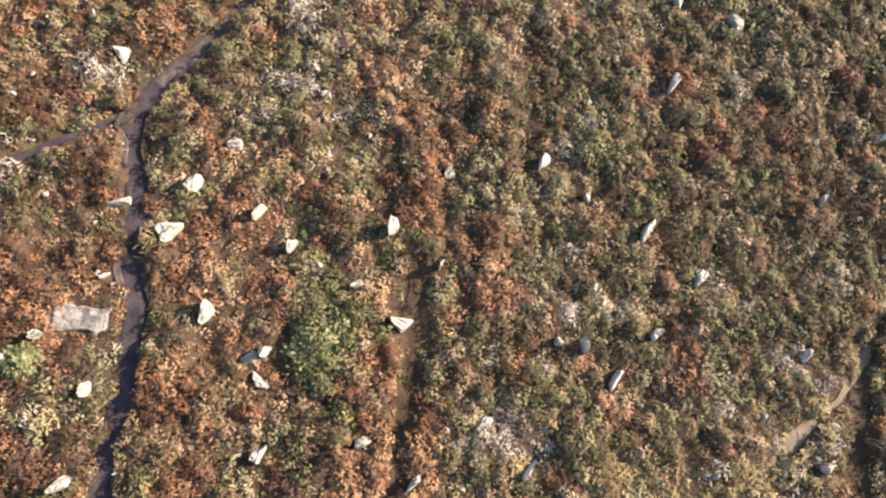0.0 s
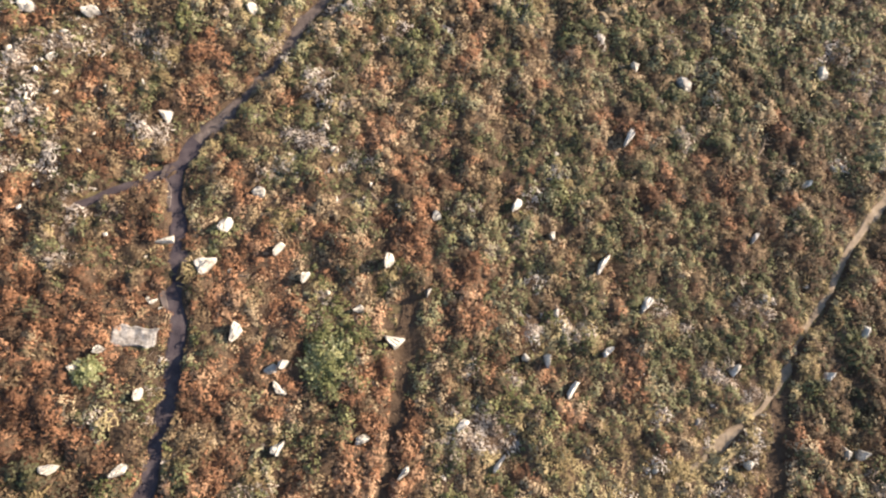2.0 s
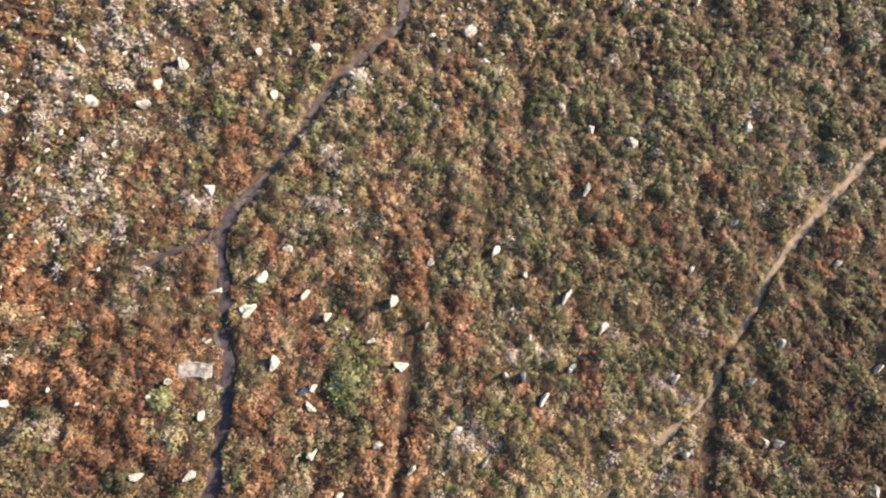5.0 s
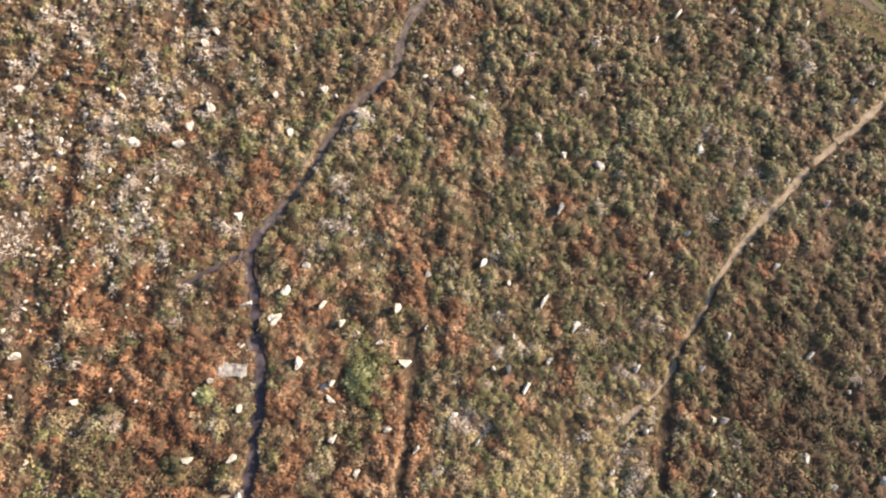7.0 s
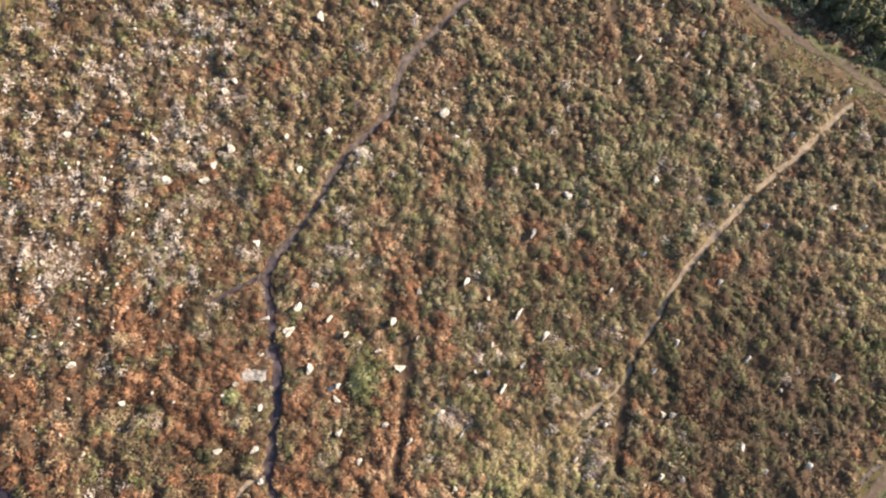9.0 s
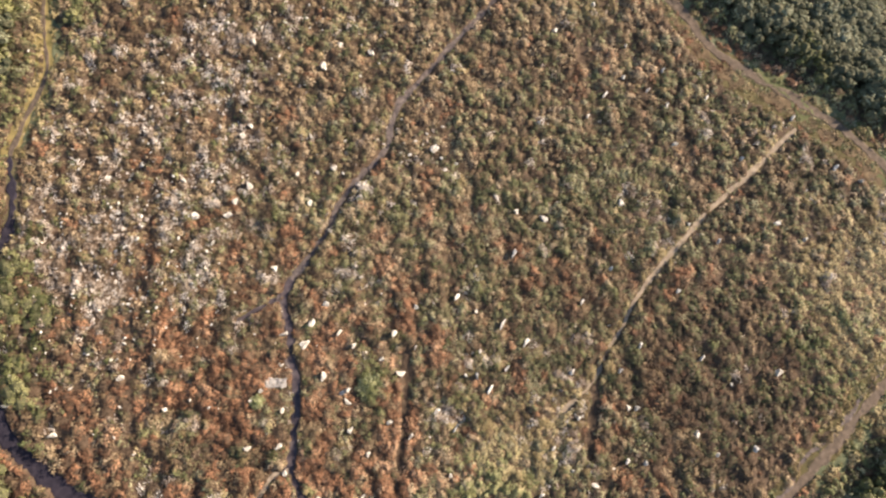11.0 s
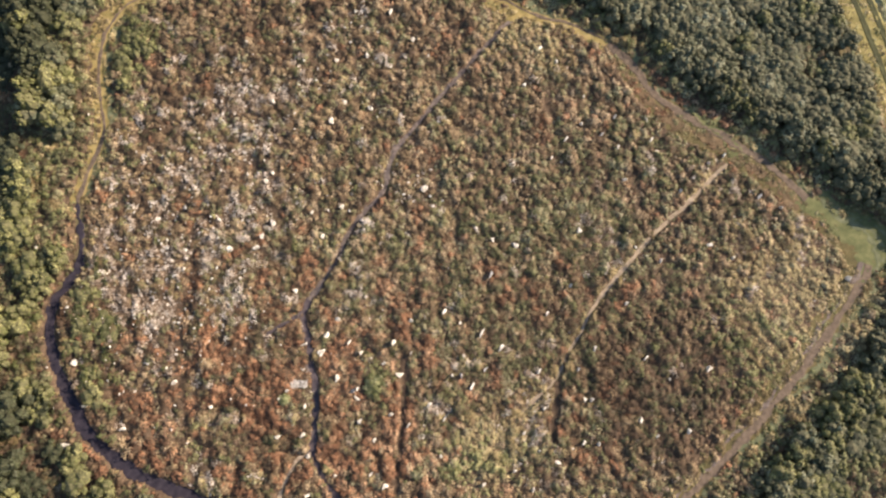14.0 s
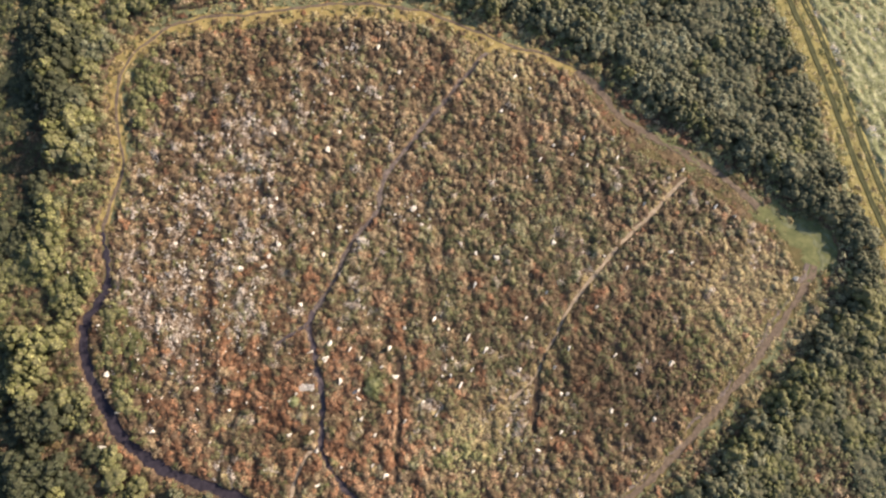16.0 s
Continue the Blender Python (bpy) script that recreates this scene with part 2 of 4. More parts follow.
M_STONE = stone_material("weathered_stone", (0.20, 0.18, 0.155), (0.43, 0.395, 0.35), (0.72, 0.68, 0.61), 0.8)
M_GREYSTONE = stone_material("lichened_stone", (0.26, 0.24, 0.21), (0.62, 0.58, 0.53), (0.84, 0.80, 0.74), 0.85)
M_CHIP = material("bleached_chips", [(0.42, 0.375, 0.315), (0.69, 0.64, 0.56), (0.85, 0.80, 0.73)], 0.22, 0.12, 0.85, 0.06, 0.12, 0, 0.38)

# ---- plan ----
PATH_MAIN = smooth_line([(20.6, 48.0), (17.8, 46.4), (14.7, 43.3), (11.5, 40.2), (8.4, 37.0), (5.2, 33.6), (3.0, 31.2), (1.6, 28.9), (1.0, 26.2), (-0.4, 24.4),
                         (-2.9, 21.9), (-4.4, 19.7), (-5.8, 17.0), (-7.6, 14.4), (-8.7, 13.1), (-9.8, 11.4), (-9.8, 10.5), (-9.5, 9.1), (-9.2, 7.3), (-9.2, 6.1),
                         (-9.2, 5.2), (-8.9, 4.2), (-8.8, 2.9), (-8.8, 1.7), (-8.9, 0.1), (-9.15, -2.2), (-9.4, -5.0), (-8.1, -7.9), (-6.7, -10.1), (-4.6, -13.0), (-3, -20)])
PATH_EAST = smooth_line([(43.6, 25.4), (41.1, 23.6), (37.6, 20.7), (33.1, 17.4), (29.7, 14.3), (26.3, 11.1), (24.0, 8.5), (22.3, 5.9), (20.8, 4.1), (19.9, 2.5), (18.7, 1.0), (17.4, -0.2), (15.9, -1.2)])
FAINT = smooth_line([(15.9, -1.2), (14.4, -2.6), (12.8, -4.0), (11.0, -5.5), (9.4, -7.6), (8.2, -9.7)])
FURROW = smooth_line([(1.5, 5.2), (1.3, 2.3), (0.8, -2.0), (0.0, -6.1), (-0.5, -9.5)])
DITCH = smooth_line([(19.2, 1.0), (18.8, -0.6), (18.3, -2.8), (17.7, -5.6)])
DIP = smooth_line([(0.1, 9.0), (0.1, 6.5), (0.2, 4.8)])
GULLY = smooth_line([(-17.5, 1.0), (-15.9, 0.2), (-14.3, -1.1), (-12.6, -3.2), (-11.6, -4.8)])
CREASE = smooth_line([(-18.9, 4.0), (-19.3, 2.6), (-20.2, 0.6), (-21.1, -0.4)])
HOLLOW = smooth_line([(5.9, 9.4), (6.0, 11.5), (6.4, 14.0), (6.2, 16.5)])
BRANCH = smooth_line([(-9.8, 11.4), (-10.8, 10.9), (-11.8, 10.4), (-12.9, 9.8), (-14.1, 9.2)])
SPUR = smooth_line([(-9.6, -4.6), (-10.7, -4.8), (-12.7, -7.4), (-13.6, -10.0), (-14.5, -14)])
RING = smooth_line([(-6.0, -15.5), (-11.5, -13.6), (-16.9, -11.3), (-21.7, -8.6), (-25.8, -6.8), (-29.3, -4.9), (-32.4, -2.4), (-34.7, 0.1), (-36.2, 3.1), (-37.6, 6.1), (-38.6, 9.1),
                    (-39.2, 12.8), (-38.7, 15.0), (-37.2, 17.0), (-35.8, 19.5), (-35.9, 23.7), (-36.2, 27.3), (-35.3, 29.9), (-34.1, 33.0), (-33.2, 36.5), (-33.5, 40.7),
                    (-34.0, 44.5), (-33.4, 48.2), (-31.8, 51.5), (-29.0, 54.2), (-25.4, 56.0), (-20.5, 56.6), (-14.0, 56.5), (-6.7, 56.7), (-0.2, 56.5), (6.3, 55.5),
                    (11.8, 53.3), (17.2, 50.2), (21.0, 48.0), (26.4, 45.6), (30.9, 42.8)])
RING_EAST = smooth_line([(30.9, 42.8), (33.6, 39.5), (35.8, 35.4), (39.6, 32.0), (44.2, 28.6), (48.7, 24.8), (52.2, 20.8), (55.4, 17.2), (58.4, 14.5), (58.6, 11.7), (56.8, 8.9),
                         (53.2, 5.1), (48.3, 0.1), (44.2, -3.5), (40.2, -6.9), (36.3, -10.0), (32.5, -12.7), (28.4, -15.3), (22.0, -19.5), (15, -23)])
TRACK = smooth_line([(58, 95), (61.8, 70), (64.5, 50.2), (65.5, 45.6), (66.3, 40.6), (67.1, 35.3), (67.8, 30.1), (68.4, 25.1), (69.2, 20.1), (70.0, 16.0), (71.5, 8), (74, -8), (78, -40)], 0.5)

# a raster of the place, a cell every 0.1 m, from which the plants take their height and kind
X0, Y0, CELL, NX, NY = -64.0, -34.0, 0.1, 1480, 1080
gx, gy = np.meshgrid(X0 + CELL * np.arange(NX), Y0 + CELL * np.arange(NY))


def at_cell(raster, x, y):
    i = np.clip(np.rint((x - X0) / CELL).astype(int), 0, NX - 1)
    j = np.clip(np.rint((y - Y0) / CELL).astype(int), 0, NY - 1)
    return raster[j, i]


def coarse(fn):
    """fn over the raster, worked out every 0.3 m and spread between."""
    sx, sy = gx[::3, ::3], gy[::3, ::3]
    v = fn(sx, sy)
    v = np.repeat(np.repeat(v, 3, 0), 3, 1)[:NY, :NX]
    k = v.copy()
    for ax in (0, 1):
        k = (np.roll(k, 1, ax) + k + np.roll(k, -1, ax)) / 3
    return k


wob = (vnoise(gx, gy, 0.7, 5) - 0.5) * 0.35 + (vnoise(gx, gy, 0.25, 6) - 0.5) * 0.15
d_main = coarse(lambda x, y: away(x, y, PATH_MAIN, 2))
d_east = coarse(lambda x, y: away(x, y, PATH_EAST, 2))
d_furrow = coarse(lambda x, y: away(x, y, FURROW))
d_ditch = coarse(lambda x, y: away(x, y, DITCH))
d_hollow = coarse(lambda x, y: np.minimum(np.minimum(away(x, y, HOLLOW), away(x, y, DIP)), np.minimum(away(x, y, GULLY), away(x, y, CREASE))))
d_faint = coarse(lambda x, y: away(x, y, FAINT))
d_branch = coarse(lambda x, y: away(x, y, BRANCH))
d_spur = coarse(lambda x, y: away(x, y, SPUR))
d_ring = coarse(lambda x, y: np.minimum(away(x, y, RING, 5), away(x, y, RING_EAST, 5)))
d_track = coarse(lambda x, y: away(x, y, TRACK, 5))
loop = np.vstack([RING[::5], RING_EAST[::5]])
within = coarse(lambda x, y: inside(x, y, loop).astype(float)) > 0.5
east_side = step(gx, 28, 40)
south_west = blob(gx, gy, -32, 2, 14, 17)
north_east = within * step(gx, 27, 33) * step(gy, 15, 20)
verge_w = 0.75 - 0.08 * south_west + 1.1 * north_east + 1.8 * blob(gx, gy, -5, 55, 34, 8) + 0.9 * blob(gx, gy, -34, 44, 3, 12) + east_side * 1.0 + 3.5 * blob(gx, gy, 58.5, 14.5, 4, 4)
north = step(gy, 10, 16)
clear = step(d_main + wob * 1.25, 0.33 - 0.03 * north, 0.50 - 0.05 * north) * step(d_east + wob * 1.0, 0.2, 0.4) * (0.18 + 0.82 * step(d_furrow + wob * 1.5, 0.27, 0.75)) * (0.2 + 0.8 * step(d_ditch + wob * 1.3, 0.4, 0.75)) * (0.3 + 0.7 * step(d_faint + wob, 0.1, 0.5))
clear *= (0.06 + 0.94 * step(d_branch + wob * 1.1, 0.25, 0.46)) * step(d_spur + wob, 0.15, 0.45) * (0.22 + 0.78 * step(d_hollow + wob * 2, 0.35, 0.95))
clear *= step(d_ring + wob * 1.5, verge_w, verge_w + 0.5)
track_x = np.interp(gy[:, 0], TRACK[::-1, 1], TRACK[::-1, 0])[:, None]
low_heath = ~within & (gx < track_x - 3.8) & ((vnoise(gx, gy, 4.0, 81) < 0.42) | (gx < -28) | (d_ring < 5))
verge = (1 - step(d_ring + wob * 1.5, verge_w, verge_w + 0.5)) * step(d_ring + wob * 1.5, 0.2 + 0.05 * east_side, 0.6) * (gx < 61) * (1 - 0.85 * south_west)
rut_off = np.abs(np.abs(gx - track_x) - 1.02)
field = (gx > track_x - 3.9) & (gy < 75)
meadow = np.where(gx > track_x + 1.7, 0.42, 0.26) * step(rut_off + wob * 0.4, 0.35, 0.6) * field
heath = np.maximum(meadow, np.maximum(np.where(within | low_heath, clear, 0.0), (0.3 - 0.03 * step(gx, 26, 32)) * (1 - 0.45 * blob(gx, gy, 58.5, 14, 4, 5)) * verge * step(d_main, 0.3, 0.5)))

# ---- ground ----
def axis(lo, hi, gap):
    mid = np.arange(lo, hi + 0.01, gap)
    out = np.array([6.0, 20, 60, 160, 400, 900, 1600, 2400])
    return np.concatenate([lo - out[::-1], mid, hi + out])


def sheet(xs, ys, z):
    vx, vy = np.meshgrid(xs, ys)
    verts = np.stack([vx, vy, z(vx, vy)], -1).reshape(-1, 3)
    i = np.arange(len(xs) * len(ys)).reshape(len(ys), len(xs))
    faces = np.stack([i[:-1, :-1], i[:-1, 1:], i[1:, 1:], i[1:, :-1]], -1).reshape(-1, 4)
    return verts, faces


verts, faces = sheet(axis(-66, 86, 1.2), axis(-36, 76, 1.2), lambda x, y: (vnoise(x, y, 3.0, 11) - 0.5) * 0.04)
tagged(new("ground", make_mesh("ground", verts, faces, M_SOIL, True)), "rough brown heath ground with plant litter", "ground", kind="structure")


def ribbon(name, line, half, height, mat, label, ragged=0.12, across=9, kind="road"):
    """A strip of ground along a line: slightly dished, with ragged edges that run into the soil."""
    tang = np.gradient(line, axis=0)
    tang /= np.linalg.norm(tang, axis=1)[:, None] + 1e-9
    side = np.stack([-tang[:, 1], tang[:, 0]], -1)
    u = np.linspace(-1, 1, across)
    n = len(line)
    verts = np.zeros((n, across, 3))
    half = np.broadcast_to(half, (n,))
    for k, s in enumerate(u):
        w = half * s
        rag = (vnoise(line[:, 0] * 1.0 + 31 * np.sign(s), line[:, 1], 0.6, 21) - 0.5) * 2 * ragged * abs(s) * np.sign(s)
        p = line + side * (w + rag)[:, None]
        verts[:, k, :2] = p
        verts[:, k, 2] = -0.05 if abs(s) == 1 else height * (0.75 + 0.25 * s * s) + (vnoise(p[:, 0], p[:, 1], 0.4, 23) - 0.5) * 0.03
    i = np.arange(n * across).reshape(n, across)
    faces = np.stack([i[:-1, :-1], i[:-1, 1:], i[1:, 1:], i[1:, :-1]], -1).reshape(-1, 4)
    return tagged(new(name, make_mesh(name, verts.reshape(-1, 3), faces, mat, True)), label, "path", kind="structure")


def bank(name, line, offset, half, height, mat, label):
    """A low cut bank along one side of a path."""
    tang = np.gradient(line, axis=0)
    tang /= np.linalg.norm(tang, axis=1)[:, None] + 1e-9
    wave = (vnoise(line[:, 0], line[:, 1], 1.1, 24) - 0.5) * 0.42
    ribbon(name, line + np.stack([-tang[:, 1], tang[:, 0]], -1) * (offset + wave[:, None]), half, height, mat, label, 0.12)


SOUTH_WEST, NORTH = RING[:np.argmin(np.hypot(RING[:, 0] + 36.2, RING[:, 1] - 27.3))], RING[np.argmin(np.hypot(RING[:, 0] + 36.2, RING[:, 1] - 27.3)) - 1:]


def beside(line, offset):
    """The line moved sideways: to its left for a positive offset."""
    tang = np.gradient(line, axis=0)
    tang /= np.linalg.norm(tang, axis=1)[:, None] + 1e-9
    wave = (vnoise(line[:, 0], line[:, 1], 2.6, 26) - 0.5) * 0.7
    return line + np.stack([-tang[:, 1], tang[:, 0]], -1) * (offset + wave)[:, None]


def worn(line, size, seed, low=0.5, high=1.45):
    """How trodden a path is along its length."""
    return low + (high - low) * vnoise(line[:, 0], line[:, 1], size, seed)


ribbon("verge_1", NORTH, 1.2 + 1.2 * step(np.arange(len(NORTH)) * 0.35, 0, 12), 0.055, M_TURF, "yellowed short turf verge beside the ring path", 0.5, 13)
ribbon("verge_2", RING_EAST, 3.4, 0.05, M_BROWNTURF, "short brown turf verge beside the ring path, darkened for shade", 0.6, 15)
climb, crest = NORTH[NORTH[:, 0] < -31.5], NORTH[NORTH[:, 0] > -29.5]
ribbon("verge_3", beside(climb, -1.05), 0.75 * worn(climb, 2.0, 91), 0.068, M_GREYTURF, "trodden grey-green turf strip inside the ring path", 0.3, 9)
# verge_4 and verge_5: grey-green colour stands for turf in the thicket's shade
ribbon("verge_4", beside(crest, 1.3), 0.95 * worn(crest, 2.0, 92), 0.068, M_GREYTURF, "turf strip at the thicket's edge, grey-green for its shade", 0.35, 9)
ribbon("verge_5", beside(RING_EAST, 2.0), 1.5 * worn(RING_EAST, 2.5, 93, 0.8, 1.2), 0.06, M_GREYTURF, "turf strip along the thicket, its shade put into grey-green colour", 0.7, 11)
upper = RING_EAST[RING_EAST[:, 1] > 20]
ribbon("verge_6", beside(upper, -1.5), 1.0 * worn(upper, 2.5, 94), 0.066, M_RUSTTURF, "rust-brown turf strip beside the worn ring path", 0.8, 11)
corner, dip = smooth_line([(52.5, 21.5), (56.5, 18.0), (59.8, 14.0), (59.0, 9.0)]), smooth_line([(41.0, 32.5), (43.5, 29.6), (45.0, 26.5)])
ribbon("verge_7", corner, 3.2 * worn(corner, 2.5, 109, 0.6, 1.3), 0.062, M_GREENTURF, "damp green turf where the ring path turns", 0.5, 13)
ribbon("verge_8", dip, 1.3 * worn(dip, 2.0, 110, 0.4, 1.3), 0.07, M_GREENTURF, "damp green turf patch beside the ring path", 0.4, 11)
peat_part, dry = PATH_MAIN[PATH_MAIN[:, 1] < 13.6], PATH_MAIN[PATH_MAIN[:, 1] > 12.6]
ribbon("path_1", peat_part, 0.52 * worn(peat_part, 1.6, 95, 0.85, 1.15), 0.04, M_PATH, "narrow trodden dark peat footpath, plant shade mixed into its colour")
ribbon("path_9", dry, 0.42 * worn(dry, 1.5, 96, 0.6, 1.3), 0.044, M_DRYPATH, "narrow trodden grey-brown footpath through the heath")
ribbon("path_2", PATH_EAST, (0.22 + 0.1 * step(PATH_EAST[:, 1], 5, 13) + 0.25 * blob(PATH_EAST[:, 0], PATH_EAST[:, 1], 16.4, -0.7, 0.8, 0.8)) * worn(PATH_EAST, 1.3, 97, 0.7, 1.35), 0.04, M_PALE, "narrow pale dry earth footpath through olive heath", 0.1)
ribbon("path_3", SOUTH_WEST, (1.05 - 0.4 * step(SOUTH_WEST[:, 1], 2, 14) - 0.35 * step(SOUTH_WEST[:, 1], 18, 27)) * worn(SOUTH_WEST, 2.5, 98, 0.8, 1.2), 0.05, M_SHADEPEAT, "broad trodden peat path ringing the heath, coloured dark for shade", 0.45)
ribbon("path_4", beside(NORTH, 0.15), 0.27 * worn(NORTH, 1.8, 99), 0.078, M_TRAIL, "narrow dark earth line worn in the turf", 0.14)
lower = RING_EAST[RING_EAST[:, 1] < 11.5]
ribbon("path_5", upper, 0.6 * worn(upper, 2.2, 100), 0.075, M_TRAIL, "grassy brown earth path ringing the heath", 0.3)
ribbon("path_10", lower, 0.58 * worn(lower, 2.2, 101, 0.7, 1.3), 0.07, M_TRAIL, "broad grey-brown earth path ringing the heath", 0.3)
ribbon("path_11", beside(lower, -0.85), 0.3 * worn(lower, 1.8, 102, 0.0, 1.7), 0.085, M_DRYPATH, "pale dry edge of the ring path", 0.25)
ribbon("path_8", FAINT, 0.3 * worn(FAINT, 1.2, 103), 0.05, M_PALE, "faint pale path fading into straw grass", 0.18)
ribbon("path_6", BRANCH, 0.26 * worn(BRANCH, 1.0, 111, 0.6, 1.3), 0.05, M_PATH, "faint side path through rust bracken", 0.15)
ribbon("path_7", SPUR, 0.3 * worn(SPUR, 1.2, 104), 0.05, M_PALE, "faint pale side path", 0.15)
# broken bank in a paler earth that paints its sunlit face
crumbled = step(vnoise(PATH_MAIN[::-1, 0], PATH_MAIN[::-1, 1], 1.7, 105), 0.42, 0.6)
bank("path_bank_1", PATH_MAIN[::-1], 0.46, 0.05 + 0.13 * crumbled, 0.13 * crumbled - 0.06, M_DRYPATH, "crumbling bank along the footpath, coloured pale as its sunlit side")
# bank added on the sun's side to throw shade on the footpath
bank("path_bank_2", peat_part, 0.6, 0.16 * worn(peat_part, 0.9, 106, 0.4, 1.3), 0.13, M_LITTER, "littered bank added beside the footpath to shade it")
# dark litter strip paints the shade that lies in the ditch
ribbon("ditch", DITCH, 0.5 * worn(DITCH, 1.2, 107, 0.8, 1.2), 0.035, M_LITTER, "short ditch beside the footpath's end, shade painted as dark litter", 0.2)
ribbon("furrow", FURROW, 0.42 * worn(FURROW, 1.2, 108, 0.6, 1.2), 0.035, M_LITTER, "old overgrown furrow with dark brown litter", 0.2)
# the same for the ring path: an added bank that shades its floor
bank("path_bank_3", SOUTH_WEST[::-1], 1.15, 0.22, 0.16, M_LITTER, "littered bank added inside the ring path to shade it")

# field beyond the track
f_xs, f_ys = np.concatenate([np.arange(0, 18, 0.3), np.arange(18, 62, 3)]), np.arange(-40, 95, 0.35)
edge = np.interp(f_ys, TRACK[::-1, 1], TRACK[::-1, 0])
fx = edge[:, None] - 4.3 + f_xs[None, :] ** 1.0
fy = np.repeat(f_ys[:, None], len(f_xs), 1)
fz = 0.05 + (vnoise(fx * 1.6 + fy * 0.5, fy * 0.6 - fx * 0.3, 0.9, 31) + vnoise(fx * 2.6 + fy * 0.9, fy * 0.7, 1.0, 32)) * 0.24 * step(f_xs, 5.8, 7)[None, :] + (vnoise(fx, fy, 0.5, 33) - 0.5) * 0.05
fz[:, 0] = fz[:, -1] = -0.05
fz[0], fz[-1] = -0.05, -0.05
i = np.arange(fx.size).reshape(fx.shape)
faces = np.stack([i[:-1, :-1], i[:-1, 1:], i[1:, 1:], i[1:, :-1]], -1).reshape(-1, 4)
tagged(new("field", make_mesh("field", np.stack([fx, fy, fz], -1).reshape(-1, 3), faces, M_FIELD, True)), "rough pale green pasture with tussocks", "field", kind="structure")
tang = np.gradient(TRACK, axis=0)
tang /= np.linalg.norm(tang, axis=1)[:, None]
side = np.stack([-tang[:, 1], tang[:, 0]], -1)
ribbon("track_bank", TRACK + side * -0.7, 2.7, 0.13, M_BANK, "yellow grass bank carrying the field track", 0.3, 13)
ribbon("track_rut", TRACK + side * 1.0, 0.5, 0.15, M_RUT, "grassy wheel rut of the field track, coloured dark as its shadow", 0.1)
ribbon("track_rut", TRACK - side * 1.0, 0.5, 0.15, M_RUT, "grassy wheel rut of the field track, coloured dark as its shadow", 0.1)

# ---- stones ----
def unit(v):
    return v / (np.linalg.norm(v, axis=-1, keepdims=True) + 1e-9)


rng = np.random.default_rng(7)
bm = bmesh.new()
bmesh.ops.create_icosphere(bm, subdivisions=3, radius=1)
BALL_V = np.array([v.co[:] for v in bm.verts])
BALL_F = np.array([[v.index for v in f.verts] for f in bm.faces])
bm.free()
bm = bmesh.new()
bmesh.ops.create_icosphere(bm, subdivisions=1, radius=1)
ROCK_V, ROCK_F = np.array([v.co[:] for v in bm.verts]), np.array([[v.index for v in f.verts] for f in bm.faces])
bm.free()
STONES = []


def rock_mesh(name, long, wide, tall, mat, turn, cuts=13):
    """A broken block: a ball cut back by flat planes to a ridged, faceted top, its foot in the ground."""
    v = BALL_V * 1.4
    v = np.sign(v) * np.abs(v) ** 0.9
    bright = np.array([math.cos(radians(20 - turn)), math.sin(radians(20 - turn)), 0.5])
    for k in range(cuts):
        n = rng.normal(size=3)
        if k % 3 == 0:      # a split face along the length
            n = np.array([rng.normal() * 0.15, rng.choice([-1, 1]), rng.uniform(0.2, 0.9)])
        elif k % 3 == 1:    # a broken end or corner
            n = np.array([rng.choice([-1, 1]), rng.normal() * 0.6, rng.uniform(0.0, 0.8)])
        else:               # a sloping top
            n = np.array([rng.normal() * 0.35, rng.normal() * 0.5, 1.0])
        n /= np.linalg.norm(n)
        if n @ bright < 0.3:  # faces turned from the sun are flipped towards it, so stones look lit
            n[:2] *= -1
        over = np.maximum(v @ n - rng.uniform(0.34, 0.85), 0)
        v = v - over[:, None] * n
    seed = int(rng.integers(1000))
    r = vnoise(v[:, 0] + v[:, 2] * 0.7, v[:, 1] * 2.2 - v[:, 2] * 0.6, 0.28, seed) - 0.5
    v = v * (1 + 0.24 * r)[:, None]
    v[:, 2] -= 0.22 * step(vnoise(v[:, 0] * 0.35, v[:, 1] * 1.6, 0.33, seed + 1), 0.55, 0.7) * (v[:, 2] > 0.1)  # clefts
    mid = (v.max(0) + v.min(0)) / 2
    v = (v - mid) / ((v.max(0) - v.min(0)) / 2)
    skew = rng.choice([-1, 1]) * rng.uniform(0.2, 0.7)
    v[:, 1] *= 1 - skew * v[:, 0]
    v = v * (long / 2, wide / 2, 1)
    v[:, 2] = v[:, 2] * (tall + 0.18) / 2 + (tall - 0.18) / 2
    v[:, :2] += rng.uniform(-0.15, 0.15, 2) * v[:, 2:3]
    return make_mesh(name, v, BALL_F, mat)


def stone(x, y, long, wide, tall, turn):
    """A stone standing among the plants; STONES keeps its footprint."""
    grey = x > 4 and long / wide > 1.6
    me = rock_mesh("stone", long * (1.06 if grey else 0.95), wide * (0.9 if grey else 0.88), max(tall, 0.66) if long > 0.42 and tall > 0.42 else tall * 0.8, M_GREYSTONE if grey else M_STONE, turn)
    ob = new("stone", me)
    ob.matrix_world = pose(x, y, 0, 0, 0, turn)
    shape = "long narrow" if long / wide > 2 else "squat blocky" if long / wide < 1.35 else "oblong"
    size = "large " if long > 0.9 else "small " if long < 0.45 else ""
    plants = "rust-red bracken" if x < -2 and y < 16 else "olive heather" if x > 4 else "brown heather"
    tagged(ob, f"{size}{shape} {'lichened grey' if grey else 'bleached white'} stone standing in {plants}", "stone", "stones on the heath")
    STONES.append((x, y, long, wide, turn))


